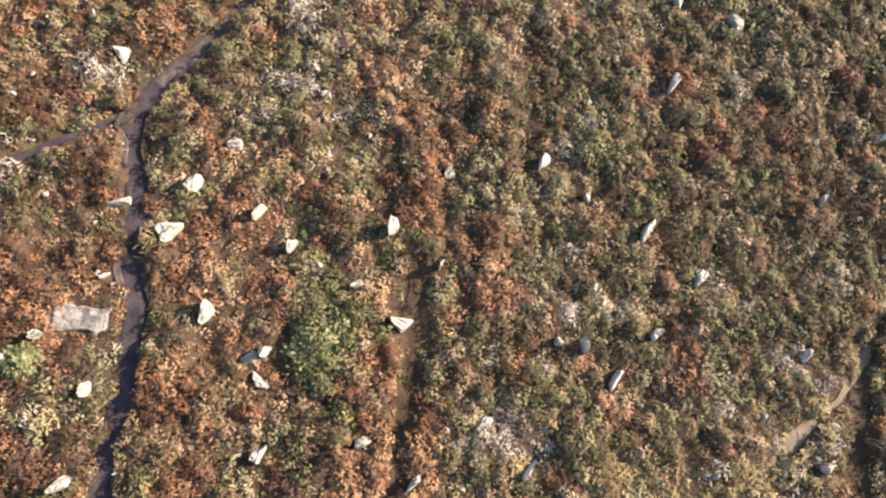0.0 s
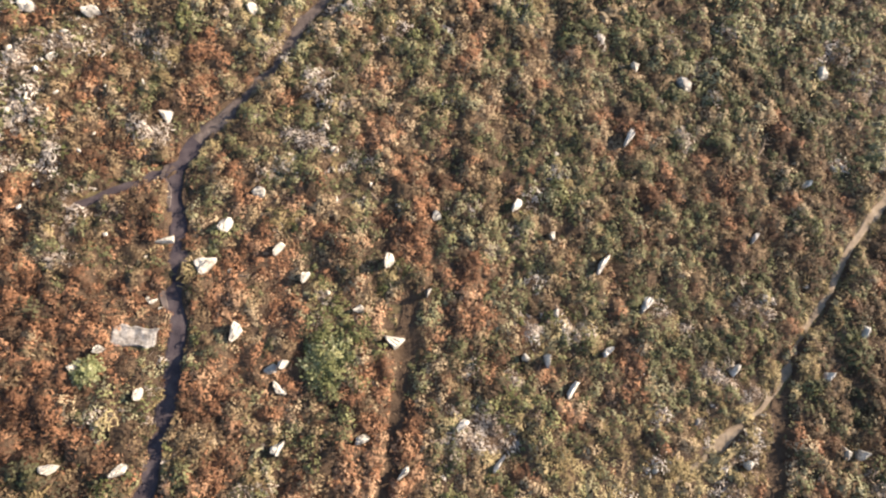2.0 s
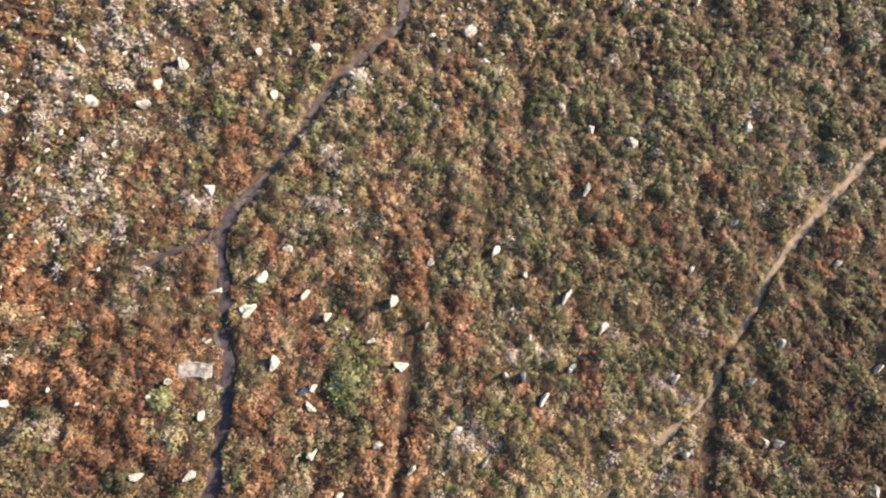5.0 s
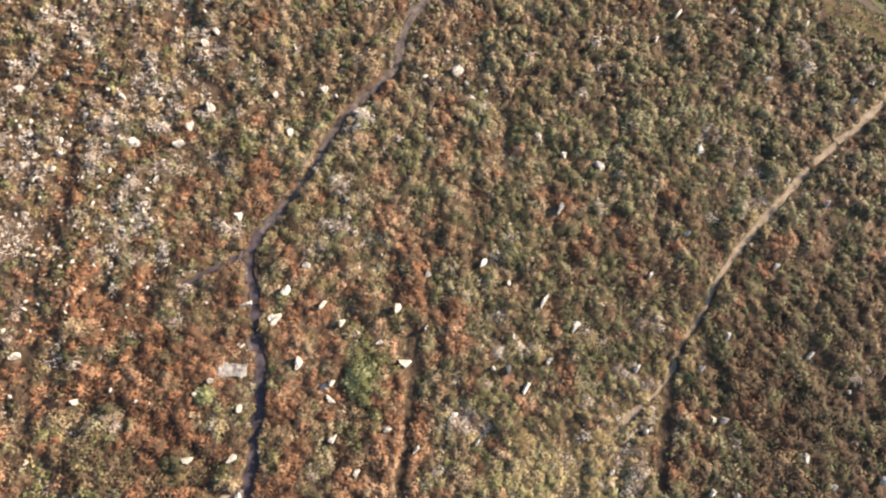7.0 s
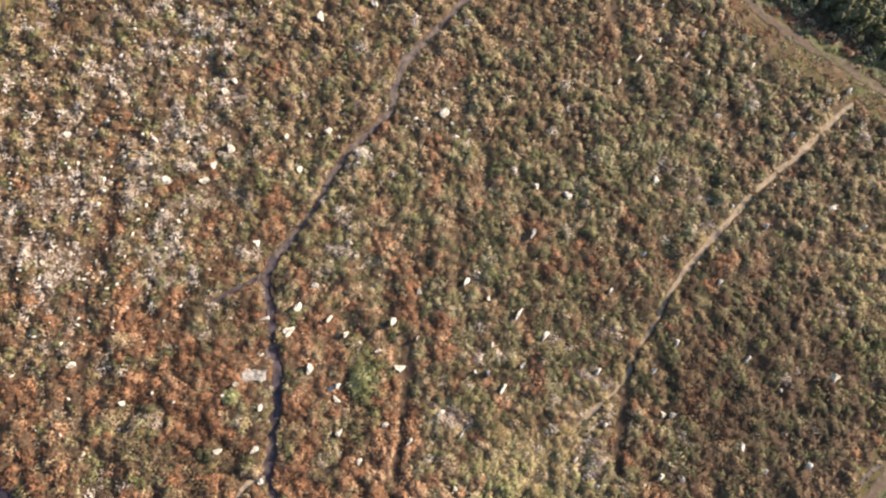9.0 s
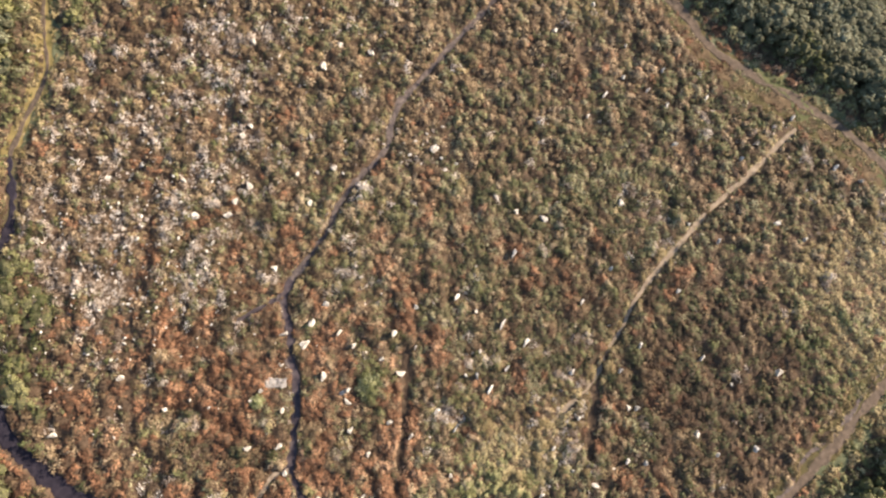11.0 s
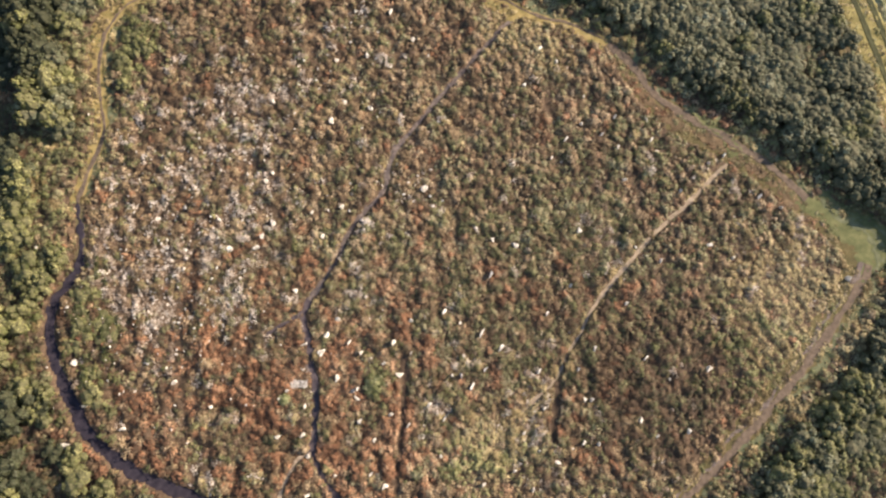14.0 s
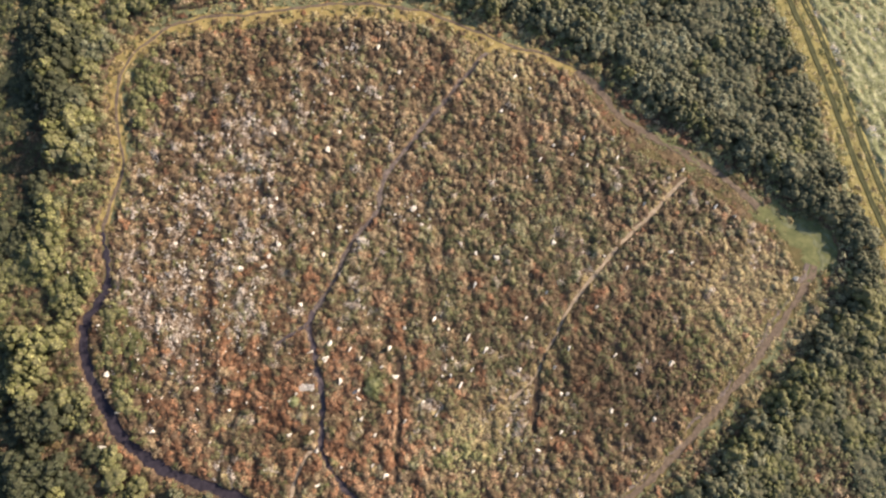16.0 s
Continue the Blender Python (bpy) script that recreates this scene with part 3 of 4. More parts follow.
stone(-10.50, 13.98, 0.78, 0.52, 0.60, 106)
stone(-5.78, 10.28, 0.69, 0.68, 0.60, 25)
stone(-7.08, 8.60, 0.84, 0.58, 0.60, 68)
stone(-7.79, 6.66, 1.02, 0.64, 0.45, 35)
stone(-4.59, 7.45, 0.79, 0.27, 0.60, 56)
stone(-3.27, 6.14, 0.70, 0.31, 0.60, 65)
stone(-2.17, 5.47, 0.31, 0.22, 0.35, -29)
stone(0.64, 6.96, 0.78, 0.50, 1.15, 82)
stone(-0.70, 4.72, 0.51, 0.44, 0.50, 22)
stone(0.92, 3.30, 1.02, 0.56, 0.50, -29)
stone(-6.22, 3.46, 0.96, 0.55, 0.60, 66)
stone(2.75, 9.34, 0.53, 0.47, 0.50, 43)
stone(6.77, 10.11, 0.82, 0.42, 0.70, 56)
stone(8.55, 8.58, 0.51, 0.32, 0.55, 59)
stone(12.64, 13.93, 0.93, 0.34, 0.70, 58)
stone(15.98, 17.33, 1.08, 0.76, 0.55, -31)
stone(13.39, 18.28, 0.60, 0.55, 0.50, 34)
stone(10.93, 7.24, 1.26, 0.34, 0.70, 59)
stone(12.98, 5.29, 1.09, 0.45, 0.70, 57)
stone(18.84, 8.79, 0.73, 0.28, 0.60, 54)
stone(8.57, 4.83, 0.56, 0.36, 0.50, 67)
stone(2.47, 5.59, 0.59, 0.18, 0.45, 71)
stone(7.02, 2.62, 0.47, 0.36, 0.50, -40)
stone(8.06, 2.54, 0.73, 0.31, 0.60, 92)
stone(10.97, 3.06, 0.76, 0.30, 0.60, 38)
stone(9.23, 1.24, 0.98, 0.36, 0.70, 54)
stone(12.57, 2.04, 0.38, 0.21, 0.50, 41)
stone(17.11, 2.29, 0.79, 0.43, 0.60, 48)
stone(4.13, -0.34, 0.75, 0.36, 0.55, 37)
stone(5.80, -1.95, 0.93, 0.24, 0.60, 53)
stone(1.57, -2.49, 0.88, 0.28, 0.60, 47)
stone(-0.31, -1.05, 0.70, 0.52, 0.55, 30)
stone(-3.88, -1.45, 0.81, 0.40, 0.60, 57)
stone(-10.36, -2.42, 0.73, 0.50, 0.55, 38)
stone(-9.98, 0.65, 0.66, 0.24, 0.50, 73)
stone(-11.98, 2.58, 0.47, 0.42, 0.50, 47)
stone(-12.87, 1.73, 0.47, 0.49, 0.45, 12)
stone(-12.51, 1.07, 0.42, 0.33, 0.40, 23)
stone(-9.80, 7.65, 0.89, 0.28, 0.40, 16)
stone(-9.99, 4.80, 0.44, 0.30, 0.40, 2)
stone(-4.06, 1.03, 0.95, 0.39, 0.40, -49)
stone(-4.54, 1.90, 0.71, 0.54, 0.35, 22)
stone(-3.98, 2.11, 0.52, 0.41, 0.45, 74)
stone(-2.29, 12.65, 0.43, 0.40, 0.50, 36)
stone(17.27, -1.95, 0.57, 0.40, 0.50, 33)
stone(12.88, -2.29, 0.40, 0.31, 0.45, 35)
stone(15.08, -0.10, 0.42, 0.25, 0.40, 44)
stone(22.01, 11.92, 0.61, 0.29, 0.45, 54)
stone(8.90, 12.97, 0.30, 0.27, 0.40, 3)
stone(-18.04, 19.72, 0.77, 0.71, 0.60, 44)
stone(-14.21, 20.97, 0.82, 0.51, 0.60, 64)
stone(-12.81, 22.52, 0.88, 0.57, 0.65, 101)
stone(-14.98, 19.62, 0.86, 0.52, 0.55, 32)
stone(-16.39, 16.87, 0.70, 0.31, 0.50, 64)
stone(-6.93, 20.34, 0.75, 0.37, 0.60, 62)
stone(-8.09, 23.40, 0.57, 0.23, 0.50, 63)
stone(-13.47, 27.78, 0.63, 0.53, 0.55, 65)
stone(-12.70, 28.76, 0.46, 0.52, 0.50, -1)
stone(-3.29, 26.71, 0.37, 0.41, 0.45, -1)
stone(-4.58, 23.75, 0.73, 0.60, 0.45, -1)
stone(-1.47, 33.80, 0.38, 0.33, 0.40, 0)
stone(-19.25, 23.41, 0.57, 0.40, 0.45, -42)
stone(-26.45, 24.16, 0.59, 0.45, 0.45, 34)
stone(5.66, 25.33, 1.17, 0.79, 0.60, 31)
stone(7.73, 23.62, 0.47, 0.40, 0.40, -1)
stone(23.95, 18.56, 0.88, 0.68, 0.65, 92)
stone(30.30, 32.76, 0.76, 0.34, 0.60, 56)
stone(26.00, 32.14, 0.58, 0.44, 0.50, 56)
stone(23.73, 30.23, 0.90, 0.29, 0.50, 48)
stone(28.30, 30.47, 0.56, 0.30, 0.50, 39)
stone(30.10, 28.59, 0.57, 0.34, 0.50, 55)
stone(21.72, 27.98, 0.55, 0.24, 0.50, 48)
stone(34.46, 29.28, 1.04, 0.34, 0.60, 56)
stone(30.28, 24.41, 0.73, 0.50, 0.55, 19)
stone(37.04, 22.44, 0.67, 0.37, 0.50, 53)
stone(33.22, 13.91, 0.77, 0.36, 0.60, 54)
stone(28.34, 9.20, 0.68, 0.43, 0.55, 26)
stone(30.49, 15.93, 0.54, 0.41, 0.50, -46)
stone(39.45, 15.37, 0.80, 0.43, 0.50, 8)
stone(43.21, 26.49, 0.71, 0.38, 0.50, 52)
stone(23.89, 4.33, 0.73, 0.34, 0.65, 55)
stone(21.63, 2.07, 0.72, 0.37, 0.60, 44)
stone(22.03, -1.43, 0.67, 0.47, 0.60, 72)
stone(22.77, -1.46, 0.70, 0.48, 0.60, 43)
stone(29.74, 2.68, 0.84, 0.29, 0.50, 42)
stone(32.20, 0.11, 0.41, 0.33, 0.50, 50)
stone(36.88, 0.84, 1.05, 0.73, 0.65, 41)
stone(28.11, -4.19, 0.78, 0.61, 0.50, 51)
stone(33.38, -5.89, 0.61, 0.36, 0.55, 49)
stone(29.78, -6.10, 0.53, 0.31, 0.50, 32)
stone(21.28, -6.14, 0.67, 0.39, 0.50, 42)
stone(22.96, -6.35, 0.56, 0.50, 0.45, 71)
stone(16.07, -6.53, 0.50, 0.39, 0.50, 34)
stone(14.66, -4.44, 0.50, 0.31, 0.50, 34)
stone(19.97, -6.66, 0.41, 0.28, 0.40, -22)
stone(-24.64, 4.64, 0.59, 0.47, 0.55, 42)
stone(-20.55, 1.53, 0.44, 0.38, 0.50, 41)
stone(-13.17, -2.41, 0.67, 0.44, 0.55, 33)
stone(-9.91, -4.81, 0.60, 0.51, 0.40, 92)
stone(-2.41, -3.67, 0.61, 0.48, 0.50, 47)
stone(4.95, -6.10, 0.45, 0.36, 0.50, 87)
stone(4.70, 51.45, 0.69, 0.49, 0.70, 66)
stone(3.20, 49.42, 1.03, 0.49, 0.70, 66)
stone(0.27, 52.79, 0.42, 0.34, 0.50, 47)
stone(-1.29, 49.80, 0.48, 0.43, 0.50, -6)
stone(5.84, 45.23, 0.75, 0.49, 0.70, 56)
stone(7.58, 42.75, 0.59, 0.48, 0.60, 65)
stone(-0.18, 43.45, 0.76, 0.56, 0.60, 85)
stone(1.40, 46.64, 0.41, 0.34, 0.50, -38)
stone(-3.34, 37.33, 0.66, 0.47, 0.60, 85)
stone(-0.21, 36.22, 0.63, 0.66, 0.65, -6)
stone(-5.17, 34.96, 0.96, 0.63, 0.70, 66)
stone(-4.10, 43.12, 0.57, 0.49, 0.60, 56)
stone(-12.29, 38.09, 0.57, 0.48, 0.60, 67)
stone(22.04, 42.77, 0.85, 0.40, 0.60, 49)
stone(23.85, 40.68, 0.56, 0.59, 0.60, -6)
stone(26.16, 42.67, 0.40, 0.34, 0.50, -6)
stone(26.75, 35.72, 0.50, 0.32, 0.50, 53)
stone(19.37, 37.81, 0.72, 0.41, 0.50, 14)
stone(46.66, 20.93, 0.90, 0.38, 0.60, 46)
stone(49.05, 19.31, 0.46, 0.48, 0.50, -7)
stone(43.02, 18.57, 0.55, 0.39, 0.50, 4)
stone(42.06, 13.59, 0.71, 0.37, 0.60, 51)
stone(55.53, 9.88, 0.94, 0.82, 0.70, 13)
stone(-36.00, 7.82, 0.83, 0.60, 0.50, 57)
stone(-36.83, -1.24, 1.12, 0.63, 0.60, 3)
stone(-30.54, -0.04, 0.75, 0.44, 0.60, 24)
stone(-10.13, -8.92, 0.78, 0.54, 0.60, -26)
stone(-1.56, -8.76, 0.83, 0.63, 0.70, 32)
stone(9.54, -9.53, 0.62, 0.49, 0.60, 52)
stone(-6.93, -7.18, 0.43, 0.34, 0.50, -7)
stone(-3.00, -7.30, 0.62, 0.35, 0.50, 43)
stone(-34.70, 2.95, 0.86, 0.42, 0.45, -7)
stone(18.02, -7.91, 0.72, 0.42, 0.50, -7)
stone(13.08, -8.44, 0.57, 0.35, 0.45, 32)
stone(14.96, -10.60, 0.63, 0.42, 0.45, 51)
stone(-10.60, 6.90, 0.26, 0.18, 0.25, 60)
stone(-9.95, 9.85, 0.26, 0.14, 0.2, 20)
stone(-6.75, 6.35, 0.26, 0.2, 0.22, 35)
stone(-6.25, 6.15, 0.22, 0.14, 0.2, -20)
stone(-6.80, 11.20, 0.32, 0.2, 0.35, 30)
stone(-0.40, 10.90, 0.40, 0.16, 0.3, 70)
stone(-11.50, -1.30, 0.36, 0.26, 0.35, 40)
stone(-8.20, -1.80, 0.34, 0.2, 0.3, 60)
stone(-10.25, 4.95, 0.26, 0.2, 0.22, 80)
stone(-9.65, 4.55, 0.22, 0.14, 0.2, 10)


def dead_branch(x, y, long, turn, twigs=4):
    """A bleached crooked branch lying on the plants, with side twigs."""
    def limb(p, d, length, r0):
        pts = [p]
        for k in range(6):
            d = unit(d + rng.normal(size=3) * (0.22, 0.22, 0.12))
            pts.append(pts[-1] + d * length / 6)
        rings = []
        for k, q in enumerate(pts):
            a = np.arange(5) * 2 * np.pi / 5
            s = unit(np.cross(d, (0, 0, 1)))
            rings.append(q + (np.cos(a)[:, None] * s + np.sin(a)[:, None] * np.cross(s, d)) * r0 * (1 - 0.8 * k / 6))
        f = [[5 * k + i, 5 * k + (i + 1) % 5, 5 * k + 5 + (i + 1) % 5, 5 * k + 5 + i] for k in range(6) for i in range(5)]
        return np.vstack(rings), np.array(f), pts, d

    v, f, pts, d = limb(np.array([-long / 2, 0, 0.42]), np.array([1.0, 0, 0.06]), long, 0.06)
    ob = new("dead_branch", make_mesh("dead_branch", v, f, M_PALEST, True))
    ob.matrix_world = pose(x, y, 0, 0, 0, turn)
    for k in range(twigs):
        tv, tf, _, _ = limb(pts[1 + k % 5], np.array([0.7, (-1) ** k * rng.uniform(0.5, 1.0), 0.1]), long * rng.uniform(0.25, 0.5), 0.03)
        part("twig", make_mesh("twig", tv, tf, M_PALEST, True), ob)
    STONES.append((x, y, long * 0.9, 0.4, turn))
    tagged(ob, "bleached dead branch lying on the heath plants", "branch", "dead branches")


dead_branch(-1.51, 10.10, 0.95, 24)
dead_branch(-0.13, 10.12, 0.65, -40, 3)
dead_branch(-2.11, 12.16, 1.2, 8, 3)
dead_branch(19.87, 13.73, 1.1, 47, 6)
dead_branch(10.0, 4.9, 0.6, 70, 4)
dead_branch(-5.9, 6.1, 0.6, 10, 5)
dead_branch(27.2, 13.9, 0.9, 55, 5)
dead_branch(8.7, 4.95, 0.55, -35, 4)
dead_branch(15.1, -0.1, 0.6, 62, 3)
dead_branch(-2.9, 16.6, 0.8, 20, 4)


# the broad flat slab beside the main path
def slab(x, y, long, wide, tall, turn):
    nx, ny = 27, 15
    u, w = np.meshgrid(np.linspace(-1, 1, nx), np.linspace(-1, 1, ny))
    px = u * long / 2 * (1 + 0.14 * (vnoise(u + 9, w * 1.5, 0.3, 41) - 0.5))
    py = w * wide / 2 * (1 - 0.10 * u + 0.34 * (vnoise(u * 1.6, w + 5, 0.35, 42) - 0.5))
    rim = np.maximum(np.abs(u), np.abs(w))
    pz = tall * (0.75 + 0.25 * step(rim, 0.55, 0.9)) * (1 - 0.25 * step(rim, 0.93, 1)) + (vnoise(px, py, 0.3, 43) - 0.5) * 0.08
    top = np.stack([px, py, pz], -1).reshape(-1, 3)
    i = np.arange(nx * ny).reshape(ny, nx)
    faces = np.stack([i[:-1, :-1], i[:-1, 1:], i[1:, 1:], i[1:, :-1]], -1).reshape(-1, 4)
    border = np.concatenate([i[0, :], i[1:, -1], i[-1, -2::-1], i[-2:0:-1, 0]])
    low = top[border] * (1.03, 1.03, 0) + (0, 0, -0.1)
    j = np.arange(len(border)) + len(top)
    skirt = np.stack([border, j, np.roll(j, -1), np.roll(border, -1)], -1)
    ob = new("slab", make_mesh("slab", np.vstack([top, low]), np.vstack([faces, skirt]), M_SLAB))
    ob.matrix_world = pose(x, y, 0, 0, 0, turn)
    tagged(ob, "broad flat pale grey stone slab lying beside the footpath", "slab")
    STONES.append((x, y, long * 0.97, wide * 0.97, turn))


slab(-10.62, 3.22, 1.95, 0.92, 0.13, -3)

hush = np.ones_like(heath)  # plants stay low round the stones
for x, y, long, wide, turn in STONES:
    r = long / 2 + 2.0
    i0, i1 = int((x - r - X0) / CELL), int((x + r - X0) / CELL) + 2
    j0, j1 = int((y - r - Y0) / CELL), int((y + r - Y0) / CELL) + 2
    if i0 < 0 or j0 < 0 or i1 > NX or j1 > NY:
        continue
    c, s = math.cos(radians(turn)), math.sin(radians(turn))
    qx, qy = gx[j0:j1, i0:i1] - x, gy[j0:j1, i0:i1] - y
    e = np.hypot((qx * c + qy * s) / (long / 2 + 0.03), (qy * c - qx * s) / (wide / 2 + 0.03))
    heath[j0:j1, i0:i1] *= step(e, 0.9, 1.2)
    hush[j0:j1, i0:i1] *= 0.42 + 0.58 * step(np.hypot((qx - 0.5) * 0.85, qy), long / 2 + 0.1, long / 2 + 0.8)

# ---- heath plants ----
rise = 0.75 + 0.5 * vnoise(gx, gy, 2.6, 52) + 0.4 * (blob(gx, gy, -1.7, 2.4, 2, 1.8) + blob(gx, gy, -12.3, 1.6, 0.8, 0.8)) + 0.6 * (blob(gx, gy, -34, 10, 3, 8) + blob(gx, gy, -29.5, 47, 2.2, 6))
east_of = step(gx - np.interp(gy[:, 0], PATH_EAST[::-1, 1], PATH_EAST[::-1, 0])[:, None], 0, 0.3) * step(gy, -1, 1) * step(-gy, -15, -11)
rise += 0.2 * step(d_furrow, 0.6, 0.85) * step(-d_furrow, -1.7, -1.2) + step(-d_main, -1.2, -0.5) * np.where(gx > np.interp(gy[:, 0], PATH_MAIN[::-1, 1], PATH_MAIN[::-1, 0])[:, None], 0.3 * (gy < 11), -0.2) + step(-d_east, -1.3, -0.4) * (0.1 * east_of - 0.5) + 0.4 * (vnoise(gx, gy, 5.0, 54) - 0.5) + 1.5 * (vnoise(gx, gy * 0.8, 1.5, 56) - 0.5) + 0.75 * (vnoise(gx * 4, gy, 6.0, 55) - 0.5) + 0.5 * ~within + 1.0 * south_west * step(-d_ring, -2.6, -1.6)
rise *= (1 - 0.75 * blob(gx, gy, 48.5, 7.0, 7.0, 7.5)) * (1 - 0.45 * blob(gx, gy, 10, -6, 3.5, 4)) * (1 - 0.3 * field)
rise = np.maximum(rise, 0.15) * hush * (1 - 0.78 * north_east * np.clip(verge * 2, 0, 1))
rise *= heath
height = 0.10 * heath


def kinds_at(x, y, d_e, d_m, out, verge_here, field_here, d_f, bank_here, d_r):
    """The share of each kind of plant at a place."""
    rust = 0.04 + 0.06 * step(-y, -24, -14) + 0.85 * blob(x, y, -16, 4, 16, 14) + 0.5 * blob(x, y, 2, 2, 11, 10)
    rust = rust + 0.8 * step(-d_f, -0.9, -0.5)
    brown = 0.58 + 0 * x
    olive = 0.26 + 0.55 * blob(x, y, 32, 20, 24, 24) + 0.35 * blob(x, y, 10, 12, 8, 9)
    green = (0.03 + 5 * blob(x, y, -1.7, 2.2, 1.6, 1.5) + 4 * blob(x, y, -12.3, 1.6, 0.8, 0.8) + 0.7 * blob(x, y, -34, 10, 3, 8) + 1.0 * blob(x, y, -29.5, 47, 2.2, 6)
             + 4.0 * blob(x, y, 8.5, -8.5, 2.5, 4) + 0.8 * blob(x, y, 7, 0.2, 1.5, 1.2) + 8.0 * blob(x, y, 43.5, 2.5, 4, 5) + 0.5 * blob(x, y, 37, 29, 3, 3))
    straw = 0.07 + 3.0 * blob(x, y, -0.5, 2.7, 0.8, 1.2) + 2.4 * step(-d_e, -1.1, -0.4) + 0.5 * step(-d_m, -0.9, -0.45) + 22.0 * blob(x, y, 50.5, 8.5, 5, 5) + 7.0 * blob(x, y, 45, 4, 5, 6) + 3.0 * blob(x, y, 9.5, -6.5, 2.5, 4.5) + 0.7 * blob(x, y, 14.5, -2.2, 3, 2.2) + 3.0 * blob(x, y, 21, 45, 5, 4)
    pale = 0.06 + 0.25 * blob(x, y, -24, 14, 6, 6) + 2.5 * blob(x, y, 51, 9, 4, 4.5) + 0.95 * blob(x, y, -25.5, 19, 8, 11) + 0.6 * blob(x, y, -17, 33, 7, 8) + 0.2 * blob(x, y, -9, 43, 8, 5) + 0.8 * blob(x, y, 3.2, 26, 3, 3.2) + 0.12 * blob(x, y, -4, 43, 4, 4)
    out = out * np.where(x < 0, 0.3 + 0.7 * step(y, -4, 4), 1)
    # rank olive growth outside the ring, grass on its verges
    kinds = np.stack([rust * (1 - 0.7 * out), brown * (1 - 0.75 * out), olive + 0.55 * out, green + 0.3 * out, straw + 0.1 * out, pale * (1 - out)])
    kinds = kinds * (1 - verge_here) + verge_here * np.where((x > 29) & (y > 16) & (x < 54), np.stack([0.5 + 1.2 * step(d_r, 1.2, 2.0), 0.9 + 0 * x, 0.6 + 0 * x, 0.5 + 0 * x, 0.5 + 0 * x, 0 * x]),
                                                             np.array([0.1, 0.5, 0.1, 0.7, 2.2, 0])[:, None])
    return np.where(field_here, np.where(bank_here, np.array([0, 0, 0, 0.6, 2.0, 0])[:, None], np.array([0, 0, 0, 0.7, 1.6, 0.4])[:, None]), kinds)


def leaves_at(p, n, long, wide, droop):
    """A pointed leaf at each place, facing n."""
    t = unit(np.cross(n, rng.normal(size=p.shape)))
    b = np.cross(n, t)
    a, w = t * long[:, None] / 2, b * wide[:, None] / 2
    d = n * (long * droop)[:, None]
    v = np.stack([p - a - w, p - a + w, p + a - d], 1).reshape(-1, 3)
    return v, np.arange(len(v)).reshape(-1, 3)


# plants thin out and grow coarser away from the middle of the heath
px = np.concatenate([rng.uniform(-54, 79, 76000), rng.uniform(-22, 30, 16000)])
py = np.concatenate([rng.uniform(-24, 62, 76000), rng.uniform(-8, 22, 16000)])
near = np.exp(-np.maximum(0, np.hypot((px - 4) / 23, (py - 7) / 14) - 0.8) * 2.2)
keep = at_cell(heath, px, py) > np.where(rng.random(len(px)) < 0.6, 0.15, 0.5)
px, py, near = px[keep], py[keep], near[keep]
share = kinds_at(px, py, at_cell(np.minimum(d_east, d_faint), px, py), at_cell(d_main, px, py), 1.0 - at_cell(within, px, py), np.clip(at_cell(verge, px, py) * 2, 0, 1), at_cell(field, px, py),
                 at_cell(np.minimum(d_furrow, d_ditch), px, py), at_cell(gx < track_x + 1.7, px, py), at_cell(d_ring, px, py))
share = np.cumsum(share / share.sum(0), 0)
pick = vnoise(px, py, 1.1, 61) * 0.55 + vnoise(px * 2.2, py, 5.0, 62) * 0.35 + rng.random(len(px)) * 0.28
pick = np.argsort(np.argsort(pick)) / len(pick)
kind_of = (pick[None] > share).sum(0)
# broad hummocks among small tufts
wide_of = np.where(rng.random(len(px)) < 0.24, rng.uniform(0.34, 0.62, len(px)), rng.uniform(0.12, 0.28, len(px))) * (1.2 - 0.2 * near)
top_of = (0.07 + 1.35 * wide_of * rng.uniform(0.35, 1.45, len(px))) * at_cell(rise, px, py) + 0.03
top_of = 0.95 * np.tanh(top_of / 0.95)
slim_of, turn_of = rng.uniform(0.45, 1.0, len(px)), rng.uniform(0, np.pi, len(px))
for x, y, r, t in zip(px, py, wide_of, top_of):
    i0, j0, w = int((x - X0) / CELL + 0.5), int((y - Y0) / CELL + 0.5), int(r / CELL) + 1
    if w <= i0 < NX - w - 1 and w <= j0 < NY - w - 1:
        box = np.s_[j0 - w:j0 + w + 1, i0 - w:i0 + w + 1]
        e = ((gx[box] - x) ** 2 + (gy[box] - y) ** 2) / (r * r)
        height[box] = np.maximum(height[box], t * np.sqrt(np.clip(1 - e, 0, 1)) * np.minimum(1, heath[box] * 1.5))
KINDS = [("bracken", M_BRACKEN, "rust-red dying bracken fronds", 0.165, 0.06, 0.9), ("heather", M_BROWN, "brown faded heather", 0.125, 0.058, 1.0),
         ("bilberry", M_OLIVE, "olive green bilberry and heather clumps", 0.1, 0.072, 1.0), ("bramble", M_GREEN, "green bramble leaves in low mounds", 0.1, 0.08, 1.1),
         ("dry_grass", M_STRAW, "straw-yellow dry grass tufts", 0.24, 0.044, 0.8), ("bleached_stems", M_PALEST, "bleached pale dead stems", 0.20, 0.034, 0.9)]
